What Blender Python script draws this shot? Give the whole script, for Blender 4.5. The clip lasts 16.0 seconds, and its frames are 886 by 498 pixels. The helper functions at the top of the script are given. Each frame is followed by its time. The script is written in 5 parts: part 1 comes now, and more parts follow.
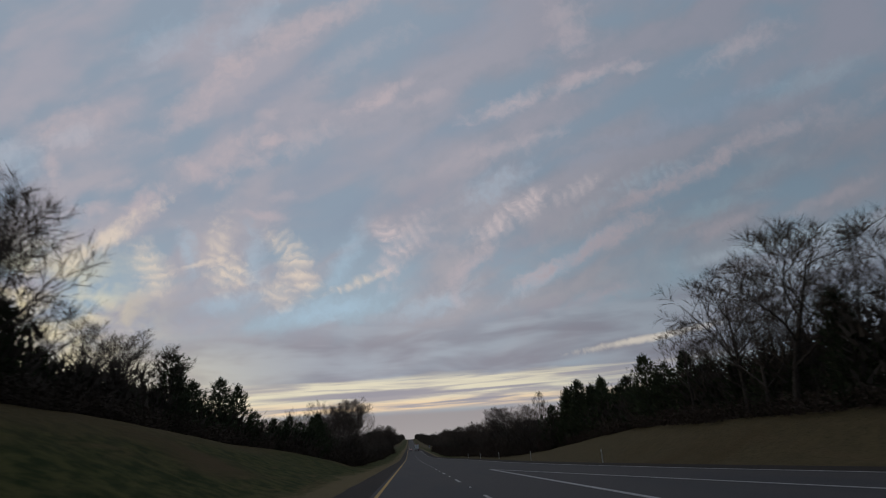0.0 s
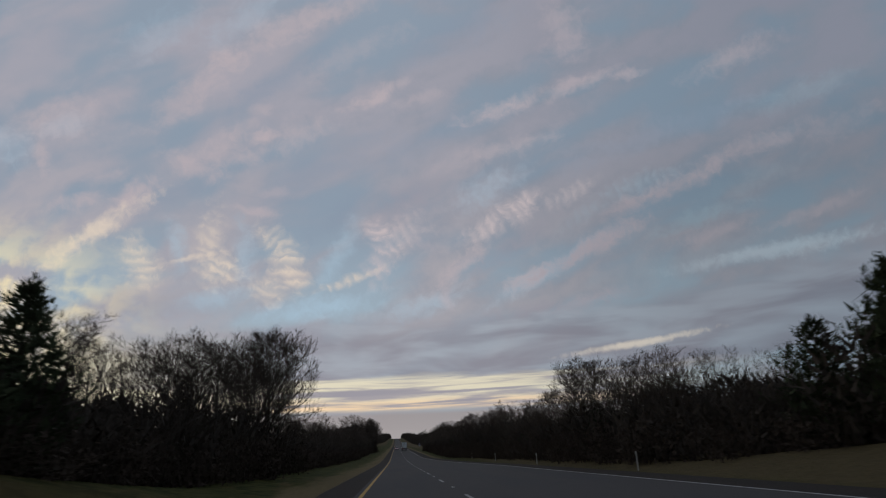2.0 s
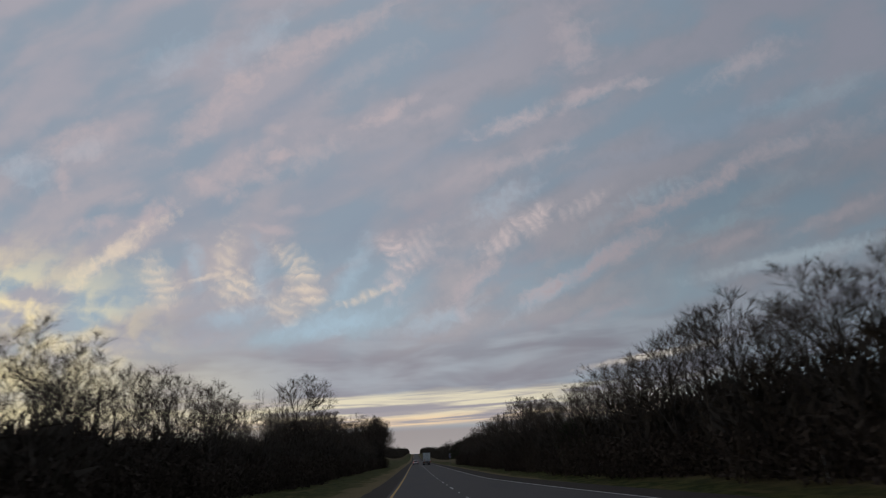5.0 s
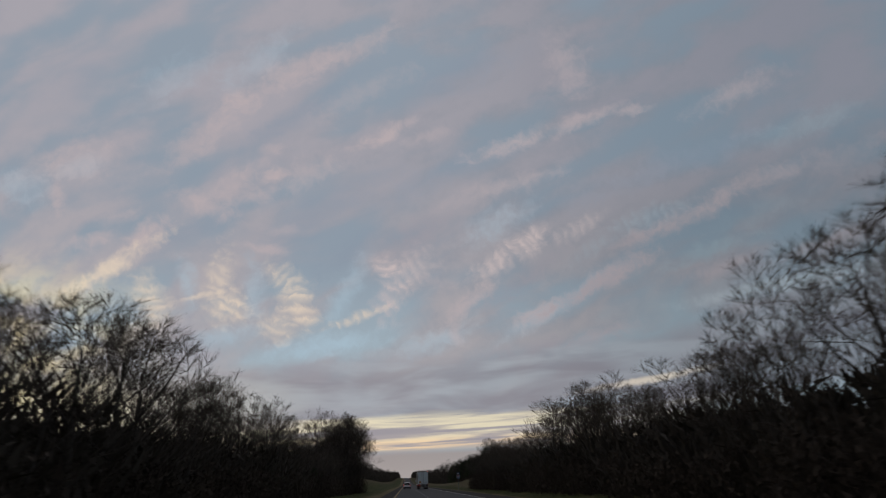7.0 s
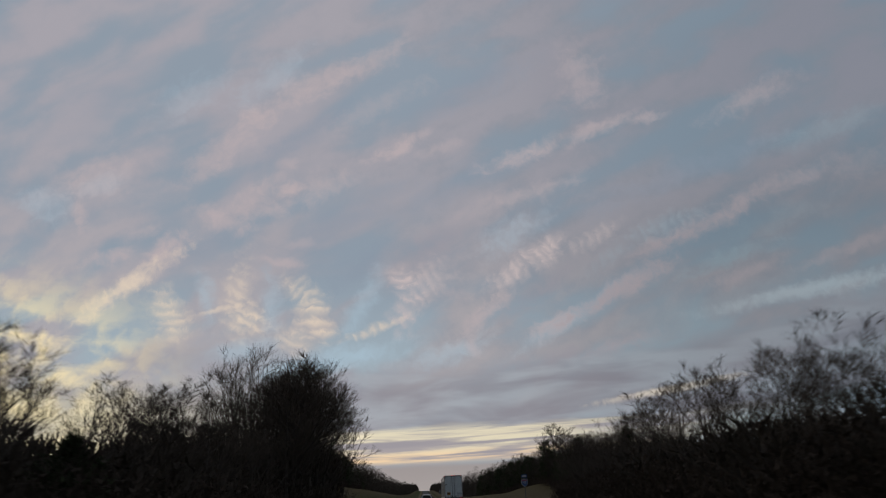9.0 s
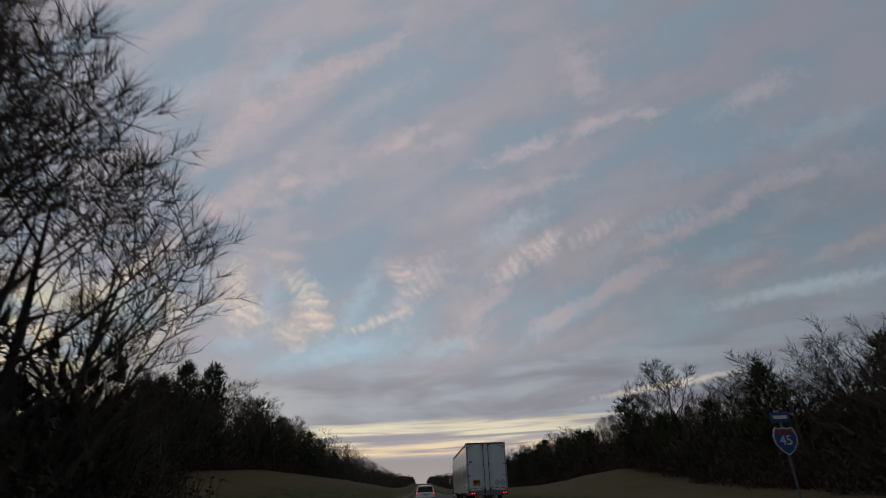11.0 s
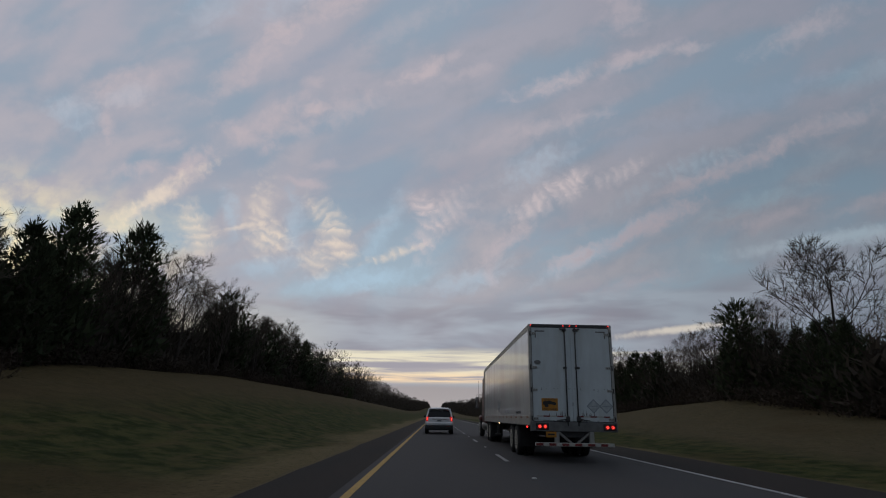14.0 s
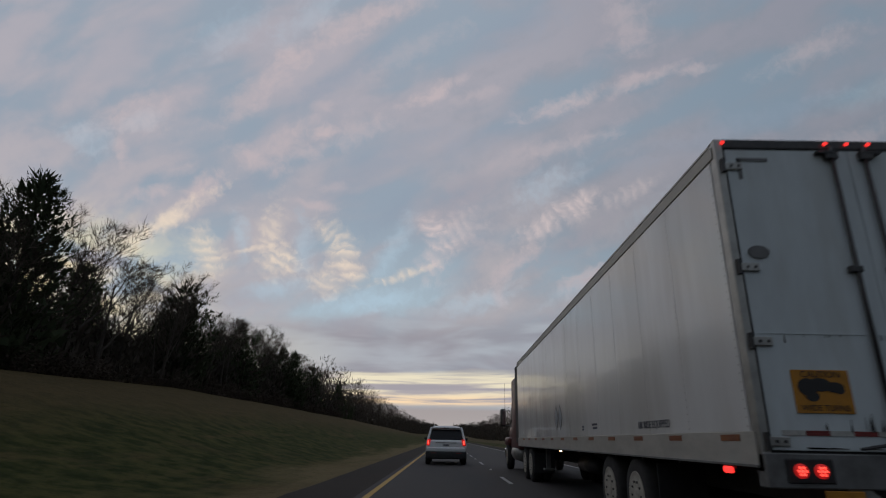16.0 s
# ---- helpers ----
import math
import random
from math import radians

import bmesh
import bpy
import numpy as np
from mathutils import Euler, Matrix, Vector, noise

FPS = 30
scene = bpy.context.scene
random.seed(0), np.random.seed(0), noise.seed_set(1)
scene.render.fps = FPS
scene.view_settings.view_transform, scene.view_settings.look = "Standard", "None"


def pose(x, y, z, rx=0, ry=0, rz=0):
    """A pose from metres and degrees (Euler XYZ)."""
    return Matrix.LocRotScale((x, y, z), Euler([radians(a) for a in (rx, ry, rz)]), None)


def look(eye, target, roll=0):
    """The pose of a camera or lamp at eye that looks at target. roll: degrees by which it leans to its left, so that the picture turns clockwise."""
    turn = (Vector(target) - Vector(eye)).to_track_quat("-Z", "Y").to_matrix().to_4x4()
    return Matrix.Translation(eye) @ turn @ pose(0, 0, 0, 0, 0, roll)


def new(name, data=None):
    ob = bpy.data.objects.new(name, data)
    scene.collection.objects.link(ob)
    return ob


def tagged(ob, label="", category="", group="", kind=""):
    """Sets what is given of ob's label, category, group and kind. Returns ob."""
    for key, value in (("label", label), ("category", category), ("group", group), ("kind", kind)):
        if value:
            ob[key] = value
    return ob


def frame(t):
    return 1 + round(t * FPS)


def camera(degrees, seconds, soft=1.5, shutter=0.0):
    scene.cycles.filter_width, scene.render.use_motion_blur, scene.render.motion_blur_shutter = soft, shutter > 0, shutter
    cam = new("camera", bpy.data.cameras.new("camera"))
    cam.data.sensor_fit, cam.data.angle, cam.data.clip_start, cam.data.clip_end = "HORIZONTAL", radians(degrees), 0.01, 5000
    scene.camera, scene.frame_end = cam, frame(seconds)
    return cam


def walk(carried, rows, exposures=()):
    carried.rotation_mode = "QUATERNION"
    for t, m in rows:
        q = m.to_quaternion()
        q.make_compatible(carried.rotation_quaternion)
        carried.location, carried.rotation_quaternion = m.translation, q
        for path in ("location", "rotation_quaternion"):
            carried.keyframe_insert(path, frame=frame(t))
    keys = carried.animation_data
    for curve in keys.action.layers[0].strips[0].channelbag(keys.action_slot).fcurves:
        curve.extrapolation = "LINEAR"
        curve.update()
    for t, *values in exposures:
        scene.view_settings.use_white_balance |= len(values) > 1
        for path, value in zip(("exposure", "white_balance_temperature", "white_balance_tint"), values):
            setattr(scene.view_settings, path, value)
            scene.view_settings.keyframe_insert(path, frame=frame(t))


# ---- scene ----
cam = camera(77.3, 16.0, soft=1.05, shutter=0.2)


# ---------- the lie of the land ----------
def ease(a, b, v):
    s = min(1.0, max(0.0, (v - a) / (b - a)))
    return s * s * (3 - 2 * s)


def road_z(y):
    """Height of the carriageway: a gentle downgrade that levels out, then a far rise."""
    if y < 140:
        z = 0.9 + 0.02 * (140 - y)
    elif y < 230:
        z = 0.02 / 180 * (230 - y) ** 2
    else:
        z = 0.0
    return z + 15 * ease(620, 1750, y)


def aim(x, y, up, yaw, pitch, roll):
    """Camera pose over the road, from heading, tilt and lean in degrees."""
    a, b = radians(yaw), radians(pitch)
    eye = Vector((x, y, road_z(y) + up))
    return look(eye, eye + Vector((-math.sin(a) * math.cos(b), math.cos(a) * math.cos(b), math.sin(b))), roll)


PATH = [
    (0.0, 0.0, 0.0, 1.33, -4.43, 19.08, -3.53), (0.5, 0.0, 15.0, 1.33, -4.92, 19.44, -1.86),
    (1.0, 0.0, 30.0, 1.33, -5.06, 19.11, -2.85), (1.5, 0.0, 45.0, 1.33, -5.34, 18.92, -1.95),
    (2.0, 0.0, 60.0, 1.33, -5.38, 19.1, -2.34), (2.5, 0.0, 75.0, 1.33, -4.99, 19.86, -2.98),
    (3.0, 0.0, 90.0, 1.33, -4.5, 19.78, -4.81), (3.5, 0.0, 105.0, 1.33, -3.85, 19.85, -4.91),
    (4.0, 0.0, 120.0, 1.33, -3.6, 20.04, -3.47), (4.8, 0.0, 144.0, 1.33, -3.8, 20.5, -3.1),
    (5.7, 0.0, 171.0, 1.33, -4.2, 21.1, -2.9), (6.5, 0.0, 195.0, 1.33, -4.51, 21.66, -2.67),
    (7.0, 0.0, 210.0, 1.33, -4.59, 22.83, -2.6), (7.5, 0.0, 225.0, 1.33, -4.06, 26.07, 0.22),
    (8.0, 0.0, 240.0, 1.33, -3.4, 24.97, -0.97), (8.8, 0.0, 264.0, 1.33, -3.0, 24.2, -2.4),
    (9.6, 0.0, 287.9, 1.33, -2.6, 23.4, -4.0), (10.5, 0.0, 310.1, 1.33, -2.42, 22.91, -4.93),
    (11.0, 0.0, 318.98, 1.33, -3.02, 23.45, -2.27), (11.5, 0.0, 325.0, 1.33, -3.64, 21.75, 0.26),
    (12.0, 0.03, 328.9, 1.33, -2.54, 16.88, -2.61), (12.5, 0.0, 331.5, 1.3, -1.93, 15.35, 0.14),
    (13.0, 0.03, 334.2, 1.3, -1.69, 15.66, -1.17), (13.5, 0.1, 337.2, 1.3, -1.17, 15.31, 1.09),
    (14.0, 0.16, 340.3, 1.29, -0.48, 16.67, 1.09), (14.5, 0.16, 343.3, 1.26, 0.01, 18.59, 2.75),
    (15.0, 0.18, 346.36, 1.23, 0.25, 18.59, 0.78), (15.5, 0.22, 349.25, 1.2, 0.48, 18.61, 0.51),
    (16.0, 0.4, 352.73, 1.22, 0.52, 18.83, 1.07),
]
walk(cam, [(t, aim(*r)) for t, *r in PATH], [(0.0, 0.0, 6450, 10), (4.0, 0.0, 6520, 10), (7.5, 0.0, 6720, 10), (11.5, 0.02, 6720, 10), (13.0, 0.10, 6500, 10), (14.5, 0.14, 6460, 10), (16.0, 0.15, 6640, 10)])

# ---------- dusk sky ----------
world = bpy.data.worlds.new("dusk_sky")
scene.world = world
world.use_nodes = True
wt = world.node_tree
wt.nodes.clear()


class Graph:
    """Short spellings for a node tree."""

    def __init__(self, tree):
        self.tree = tree

    def node(self, kind, **props):
        n = self.tree.nodes.new(kind)
        if kind == "ShaderNodeMath":
            n.operation = props.get("op", "ADD")
            n.use_clamp = props.get("clamp", False)
        return n

    def put(self, socket, v):
        if isinstance(v, bpy.types.NodeSocket):
            self.tree.links.new(v, socket)
        else:
            socket.default_value = v

    def m(self, op, a, b=0.0, clamp=False):
        n = self.node("ShaderNodeMath", op=op, clamp=clamp)
        self.put(n.inputs[0], a)
        self.put(n.inputs[1], b)
        return n.outputs[0]

    def step(self, v, lo, hi, a=0.0, b=1.0):
        n = self.node("ShaderNodeMapRange")
        n.interpolation_type = "SMOOTHSTEP"
        for s, x in zip(n.inputs, (v, lo, hi, a, b)):
            self.put(s, x)
        return n.outputs[0]

    def mix(self, f, a, b, kind="MIX"):
        n = self.node("ShaderNodeMix")
        n.data_type, n.blend_type = "RGBA", kind
        self.put(n.inputs[0], f)
        self.put(n.inputs[6], (*a, 1) if isinstance(a, tuple) else a)
        self.put(n.inputs[7], (*b, 1) if isinstance(b, tuple) else b)
        return n.outputs[2]

    def vec(self, x, y, z=0.0):
        n = self.node("ShaderNodeCombineXYZ")
        for s, v in zip(n.inputs, (x, y, z)):
            self.put(s, v)
        return n.outputs[0]

    def noise(self, v, scale, detail=3.0, rough=0.55, warp=0.0):
        n = self.node("ShaderNodeTexNoise")
        self.put(n.inputs["Vector"], v)
        n.inputs["Scale"].default_value = scale
        n.inputs["Detail"].default_value = detail
        n.inputs["Roughness"].default_value = rough
        n.inputs["Distortion"].default_value = warp
        return n.outputs["Fac"]


G = Graph(wt)
direction = G.node("ShaderNodeTexCoord").outputs["Generated"]
sep = G.node("ShaderNodeSeparateXYZ")
wt.links.new(direction, sep.inputs[0])
dx, dy, dz = sep.outputs
elev = G.m("MULTIPLY", G.m("ARCSINE", dz), 57.2958)
azim = G.m("MULTIPLY", G.m("ARCTAN2", dx, dy), 57.2958)
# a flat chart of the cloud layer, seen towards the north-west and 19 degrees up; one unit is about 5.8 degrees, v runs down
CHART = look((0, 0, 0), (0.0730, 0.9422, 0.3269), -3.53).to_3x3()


def share_of(axis):
    n = G.node("ShaderNodeVectorMath")
    n.operation = "DOT_PRODUCT"
    wt.links.new(direction, n.inputs[0])
    n.inputs[1].default_value = axis
    return n.outputs["Value"]


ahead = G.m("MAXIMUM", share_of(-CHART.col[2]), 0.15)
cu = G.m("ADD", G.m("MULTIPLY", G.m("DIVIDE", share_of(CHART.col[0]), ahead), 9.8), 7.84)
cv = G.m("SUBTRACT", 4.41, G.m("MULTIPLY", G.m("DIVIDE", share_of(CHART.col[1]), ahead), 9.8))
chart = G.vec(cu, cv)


def drift(v, scale, amount, detail=2.0):
    """The chart, pulled about by noise."""
    n = G.node("ShaderNodeTexNoise")
    G.put(n.inputs["Vector"], v)
    n.inputs["Scale"].default_value, n.inputs["Detail"].default_value = scale, detail
    a = G.node("ShaderNodeVectorMath")
    a.operation = "MULTIPLY_ADD"
    G.put(a.inputs[0], n.outputs["Color"])
    a.inputs[1].default_value, a.inputs[2].default_value = (amount, amount, 0), (-amount / 2, -amount / 2, 0)
    b = G.node("ShaderNodeVectorMath")
    b.operation = "ADD"
    G.put(b.inputs[0], v)
    G.put(b.inputs[1], a.outputs[0])
    return b.outputs[0]


def laid(v, x, y, turn, la, lc):
    """Coordinates round a spot, long side along the way turn (degrees, clockwise from the right)."""
    n = G.node("ShaderNodeMapping")
    n.vector_type = "TEXTURE"
    G.put(n.inputs["Vector"], v)
    n.inputs["Location"].default_value = (x, y, 0)
    n.inputs["Rotation"].default_value = (0, 0, radians(turn))
    n.inputs["Scale"].default_value = (la, lc, 1e6)
    return n.outputs[0]


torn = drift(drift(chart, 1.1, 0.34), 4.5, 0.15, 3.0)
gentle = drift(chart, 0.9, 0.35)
# long soft streets that rise to the right, and the finer fleece in them
soft_cloud = G.noise(laid(gentle, 0, 0, -24, 2.4, 0.95), 1.0, 3.0, 0.45, 0.2)
fine_cloud = G.noise(laid(torn, 0, 0, -26, 1.1, 0.75), 2.0, 4.0, 0.52, 0.2)
grain = G.noise(torn, 6.5, 4.0, 0.6, 0.3)
fleece = G.m("ADD", G.m("MULTIPLY", G.step(fine_cloud, 0.32, 0.68), 0.55), G.m("MULTIPLY", G.step(grain, 0.3, 0.7), 0.45))
band = G.step(G.m("ADD", G.m("MULTIPLY", soft_cloud, 0.68), G.m("ADD", G.m("MULTIPLY", fine_cloud, 0.22), G.m("MULTIPLY", grain, 0.10))), 0.42, 0.62)

# clear sky between the clouds, duller to the right, paler to the west
clear = G.mix(G.step(elev, 8, 24), (0.345, 0.420, 0.470), (0.252, 0.302, 0.362))
clear = G.mix(G.step(azim, -10, 50), clear, G.mix(1.0, clear, (0.68, 0.75, 0.78), "MULTIPLY"))
clear = G.mix(G.step(elev, 32, 70), clear, (0.285, 0.318, 0.372))
veil = G.mix(G.step(azim, -35, 45), (0.350, 0.332, 0.368), (0.212, 0.225, 0.262))
sky = G.mix(G.m("MULTIPLY", G.step(soft_cloud, 0.34, 0.60), 0.85), clear, veil)
lit = G.mix(G.step(elev, 12, 34), (0.46, 0.405, 0.40), (0.390, 0.358, 0.392))
lit = G.mix(G.step(azim, -5, 50), lit, G.mix(1.0, lit, (0.60, 0.65, 0.72), "MULTIPLY"))
sky = G.mix(G.m("MULTIPLY", band, 0.50), sky, lit)


split = G.node("ShaderNodeSeparateXYZ")
G.put(split.inputs[0], torn)
ragged, woolly = G.m("MULTIPLY", G.m("SUBTRACT", fleece, 0.5), 0.7), G.m("ADD", G.m("MULTIPLY", fleece, 0.35), 0.65)


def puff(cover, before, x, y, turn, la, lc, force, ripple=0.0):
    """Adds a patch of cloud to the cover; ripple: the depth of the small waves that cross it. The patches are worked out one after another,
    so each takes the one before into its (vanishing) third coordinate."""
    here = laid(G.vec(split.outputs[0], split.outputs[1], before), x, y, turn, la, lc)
    n = G.node("ShaderNodeVectorMath")
    n.operation = "LENGTH"
    G.put(n.inputs[0], here)
    body = G.m("MULTIPLY", G.step(G.m("SUBTRACT", n.outputs["Value"], ragged), 1.45, 0.05), woolly)
    if ripple:
        s = G.node("ShaderNodeSeparateXYZ")
        G.put(s.inputs[0], here)
        w = G.m("SINE", G.m("ADD", G.m("MULTIPLY", s.outputs[0], la * 6.2832 / 0.175), G.m("ADD", G.m("MULTIPLY", s.outputs[1], lc * 6.0), G.m("MULTIPLY", grain, 6.0))))
        body = G.m("MULTIPLY", body, G.m("ADD", G.m("MULTIPLY", w, ripple), 1.0 - ripple))
    return G.m("MAXIMUM", cover, G.m("MULTIPLY", body, force))


CREAM, ROSE, DIM_ROSE = (0.70, 0.575, 0.465), (0.485, 0.400, 0.405), (0.365, 0.318, 0.340)
PALE_BLUE, SLATE, MAUVE = (0.365, 0.475, 0.555), (0.235, 0.278, 0.345), (0.285, 0.272, 0.315)
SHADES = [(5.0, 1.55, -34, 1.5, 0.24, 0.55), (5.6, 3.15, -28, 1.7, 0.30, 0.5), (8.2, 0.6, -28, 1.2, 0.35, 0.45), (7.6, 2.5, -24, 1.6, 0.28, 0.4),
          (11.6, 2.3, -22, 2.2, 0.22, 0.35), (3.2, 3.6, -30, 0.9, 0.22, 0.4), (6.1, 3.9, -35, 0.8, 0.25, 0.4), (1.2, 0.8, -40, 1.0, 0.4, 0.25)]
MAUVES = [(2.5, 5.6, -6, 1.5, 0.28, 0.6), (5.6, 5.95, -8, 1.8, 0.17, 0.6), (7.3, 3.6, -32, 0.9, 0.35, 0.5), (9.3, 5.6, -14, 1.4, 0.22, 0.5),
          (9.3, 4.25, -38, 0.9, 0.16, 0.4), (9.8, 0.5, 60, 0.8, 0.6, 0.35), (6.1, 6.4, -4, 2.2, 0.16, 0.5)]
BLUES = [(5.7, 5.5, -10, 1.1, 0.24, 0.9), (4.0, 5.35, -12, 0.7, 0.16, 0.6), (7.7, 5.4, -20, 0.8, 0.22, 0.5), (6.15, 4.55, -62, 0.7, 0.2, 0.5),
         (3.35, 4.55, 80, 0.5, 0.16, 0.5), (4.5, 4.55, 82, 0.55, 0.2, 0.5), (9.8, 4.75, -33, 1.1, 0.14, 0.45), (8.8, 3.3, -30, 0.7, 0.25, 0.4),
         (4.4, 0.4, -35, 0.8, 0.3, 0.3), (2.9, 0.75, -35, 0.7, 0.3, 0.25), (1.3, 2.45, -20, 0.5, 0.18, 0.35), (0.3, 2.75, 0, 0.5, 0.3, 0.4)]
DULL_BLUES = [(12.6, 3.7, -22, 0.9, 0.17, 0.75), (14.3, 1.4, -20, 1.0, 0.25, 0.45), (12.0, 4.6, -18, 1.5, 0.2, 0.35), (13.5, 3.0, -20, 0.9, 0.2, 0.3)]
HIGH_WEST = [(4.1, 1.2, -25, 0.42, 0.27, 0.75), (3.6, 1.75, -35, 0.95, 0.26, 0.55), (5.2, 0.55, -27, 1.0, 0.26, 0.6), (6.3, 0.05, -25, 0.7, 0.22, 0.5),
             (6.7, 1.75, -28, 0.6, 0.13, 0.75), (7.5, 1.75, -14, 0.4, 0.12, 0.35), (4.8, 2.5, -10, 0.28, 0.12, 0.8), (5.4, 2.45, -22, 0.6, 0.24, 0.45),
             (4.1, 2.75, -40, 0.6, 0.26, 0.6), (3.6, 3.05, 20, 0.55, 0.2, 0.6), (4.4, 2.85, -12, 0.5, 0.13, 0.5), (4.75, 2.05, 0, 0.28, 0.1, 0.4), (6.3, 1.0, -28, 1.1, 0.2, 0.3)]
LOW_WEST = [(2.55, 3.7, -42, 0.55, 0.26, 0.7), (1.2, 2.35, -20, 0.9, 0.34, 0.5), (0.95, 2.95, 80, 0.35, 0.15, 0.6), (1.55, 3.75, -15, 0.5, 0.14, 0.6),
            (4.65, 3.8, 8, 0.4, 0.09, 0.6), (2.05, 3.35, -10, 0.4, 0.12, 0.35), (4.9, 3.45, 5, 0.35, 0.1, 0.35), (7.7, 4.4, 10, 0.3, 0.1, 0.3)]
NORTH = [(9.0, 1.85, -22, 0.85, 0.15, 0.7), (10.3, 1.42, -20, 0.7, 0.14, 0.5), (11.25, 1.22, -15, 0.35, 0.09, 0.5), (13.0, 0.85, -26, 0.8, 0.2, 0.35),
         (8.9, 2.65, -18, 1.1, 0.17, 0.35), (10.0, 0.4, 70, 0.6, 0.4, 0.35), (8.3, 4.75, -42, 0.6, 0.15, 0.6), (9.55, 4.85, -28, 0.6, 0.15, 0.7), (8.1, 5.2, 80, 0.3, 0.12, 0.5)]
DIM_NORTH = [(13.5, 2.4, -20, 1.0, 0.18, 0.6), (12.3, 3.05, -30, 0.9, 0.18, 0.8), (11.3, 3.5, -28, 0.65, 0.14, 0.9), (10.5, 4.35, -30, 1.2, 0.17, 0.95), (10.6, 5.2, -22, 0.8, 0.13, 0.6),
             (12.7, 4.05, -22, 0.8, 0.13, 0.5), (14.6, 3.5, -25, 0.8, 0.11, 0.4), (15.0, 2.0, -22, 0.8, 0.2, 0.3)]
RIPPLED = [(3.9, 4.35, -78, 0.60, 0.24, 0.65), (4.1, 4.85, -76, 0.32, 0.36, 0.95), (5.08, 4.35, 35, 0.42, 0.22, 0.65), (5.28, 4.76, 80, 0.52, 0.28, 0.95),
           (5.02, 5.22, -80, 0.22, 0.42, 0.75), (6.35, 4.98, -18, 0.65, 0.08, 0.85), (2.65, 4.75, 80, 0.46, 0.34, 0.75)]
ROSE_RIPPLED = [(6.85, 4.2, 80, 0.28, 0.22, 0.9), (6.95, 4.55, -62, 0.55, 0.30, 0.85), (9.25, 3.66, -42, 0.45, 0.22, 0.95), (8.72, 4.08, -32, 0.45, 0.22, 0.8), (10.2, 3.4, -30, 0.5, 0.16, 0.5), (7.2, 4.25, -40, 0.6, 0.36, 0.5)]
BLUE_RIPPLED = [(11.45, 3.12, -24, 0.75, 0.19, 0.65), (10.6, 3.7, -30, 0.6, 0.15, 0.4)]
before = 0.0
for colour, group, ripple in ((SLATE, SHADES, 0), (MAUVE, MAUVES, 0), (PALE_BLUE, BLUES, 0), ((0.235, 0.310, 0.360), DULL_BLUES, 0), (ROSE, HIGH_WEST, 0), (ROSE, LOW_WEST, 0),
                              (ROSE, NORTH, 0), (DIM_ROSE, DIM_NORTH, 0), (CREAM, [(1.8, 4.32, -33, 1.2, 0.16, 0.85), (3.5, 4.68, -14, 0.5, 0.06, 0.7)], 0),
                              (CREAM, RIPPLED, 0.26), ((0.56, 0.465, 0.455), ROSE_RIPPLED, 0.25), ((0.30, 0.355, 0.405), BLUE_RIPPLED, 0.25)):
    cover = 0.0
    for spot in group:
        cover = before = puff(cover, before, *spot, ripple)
    sky = G.mix(cover, sky, colour)

# low stratus, the bright gap over the horizon, and haze
flat = G.noise(G.vec(G.m("MULTIPLY", azim, 0.045), G.m("ADD", G.m("MULTIPLY", elev, 0.75), G.m("MULTIPLY", azim, -0.012))), 1.6, 4.0, 0.58, 0.5)
lump = G.noise(G.vec(G.m("MULTIPLY", azim, 0.05), G.m("ADD", G.m("MULTIPLY", elev, 0.22), G.m("MULTIPLY", azim, -0.004)), 4.0), 2.0, 3.0, 0.5, 0.3)
skew = G.m("SUBTRACT", elev, G.m("ADD", G.m("MULTIPLY", azim, 0.04), G.m("MULTIPLY", G.m("SUBTRACT", lump, 0.5), 5.0)))
low = G.m("MULTIPLY", G.step(skew, 12.6, 10.0), G.step(skew, 4.2, 6.0))
stratus = G.mix(G.step(lump, 0.34, 0.66), (0.25, 0.238, 0.270), (0.355, 0.372, 0.405))
stratus = G.mix(G.step(azim, 0, 50), stratus, G.mix(1.0, stratus, (0.72, 0.76, 0.80), "MULTIPLY"))
sky = G.mix(G.m("MULTIPLY", low, 0.85), sky, stratus)
skew = G.m("SUBTRACT", elev, G.m("ADD", G.m("MULTIPLY", azim, 0.006), G.m("MULTIPLY", G.m("SUBTRACT", flat, 0.5), 1.5)))
gap = G.m("MULTIPLY", G.step(skew, 6.5, 5.6), G.step(elev, 2.75, 3.35))
shine = G.mix(G.step(elev, 4.6, 3.4), (0.72, 0.64, 0.47), (0.84, 0.61, 0.38))
gap_colour = G.mix(G.step(flat, 0.36, 0.60), (0.36, 0.325, 0.335), shine)
# grey bars that lie across the gap
for at, level, half, thick in ((-7.0, 4.72, 9.0, 0.33), (9.0, 4.75, 7.0, 0.14), (6.0, 3.75, 6.0, 0.12), (-18.0, 5.6, 5.0, 0.14)):
    oa = G.m("DIVIDE", G.m("SUBTRACT", azim, at), half)
    oe = G.m("DIVIDE", G.m("SUBTRACT", elev, G.m("ADD", level, G.m("MULTIPLY", oa, 0.16))), thick)
    r = G.m("ADD", G.m("SQRT", G.m("ADD", G.m("MULTIPLY", oa, oa), G.m("MULTIPLY", oe, oe))), G.m("MULTIPLY", G.m("SUBTRACT", flat, 0.5), 1.2))
    gap_colour = G.mix(G.m("MULTIPLY", G.step(r, 1.25, 0.5), 0.9), gap_colour, (0.315, 0.290, 0.315))
sky = G.mix(G.m("MULTIPLY", gap, G.step(azim, 40, 8)), sky, gap_colour)
haze = G.step(elev, 3.3, 2.5)
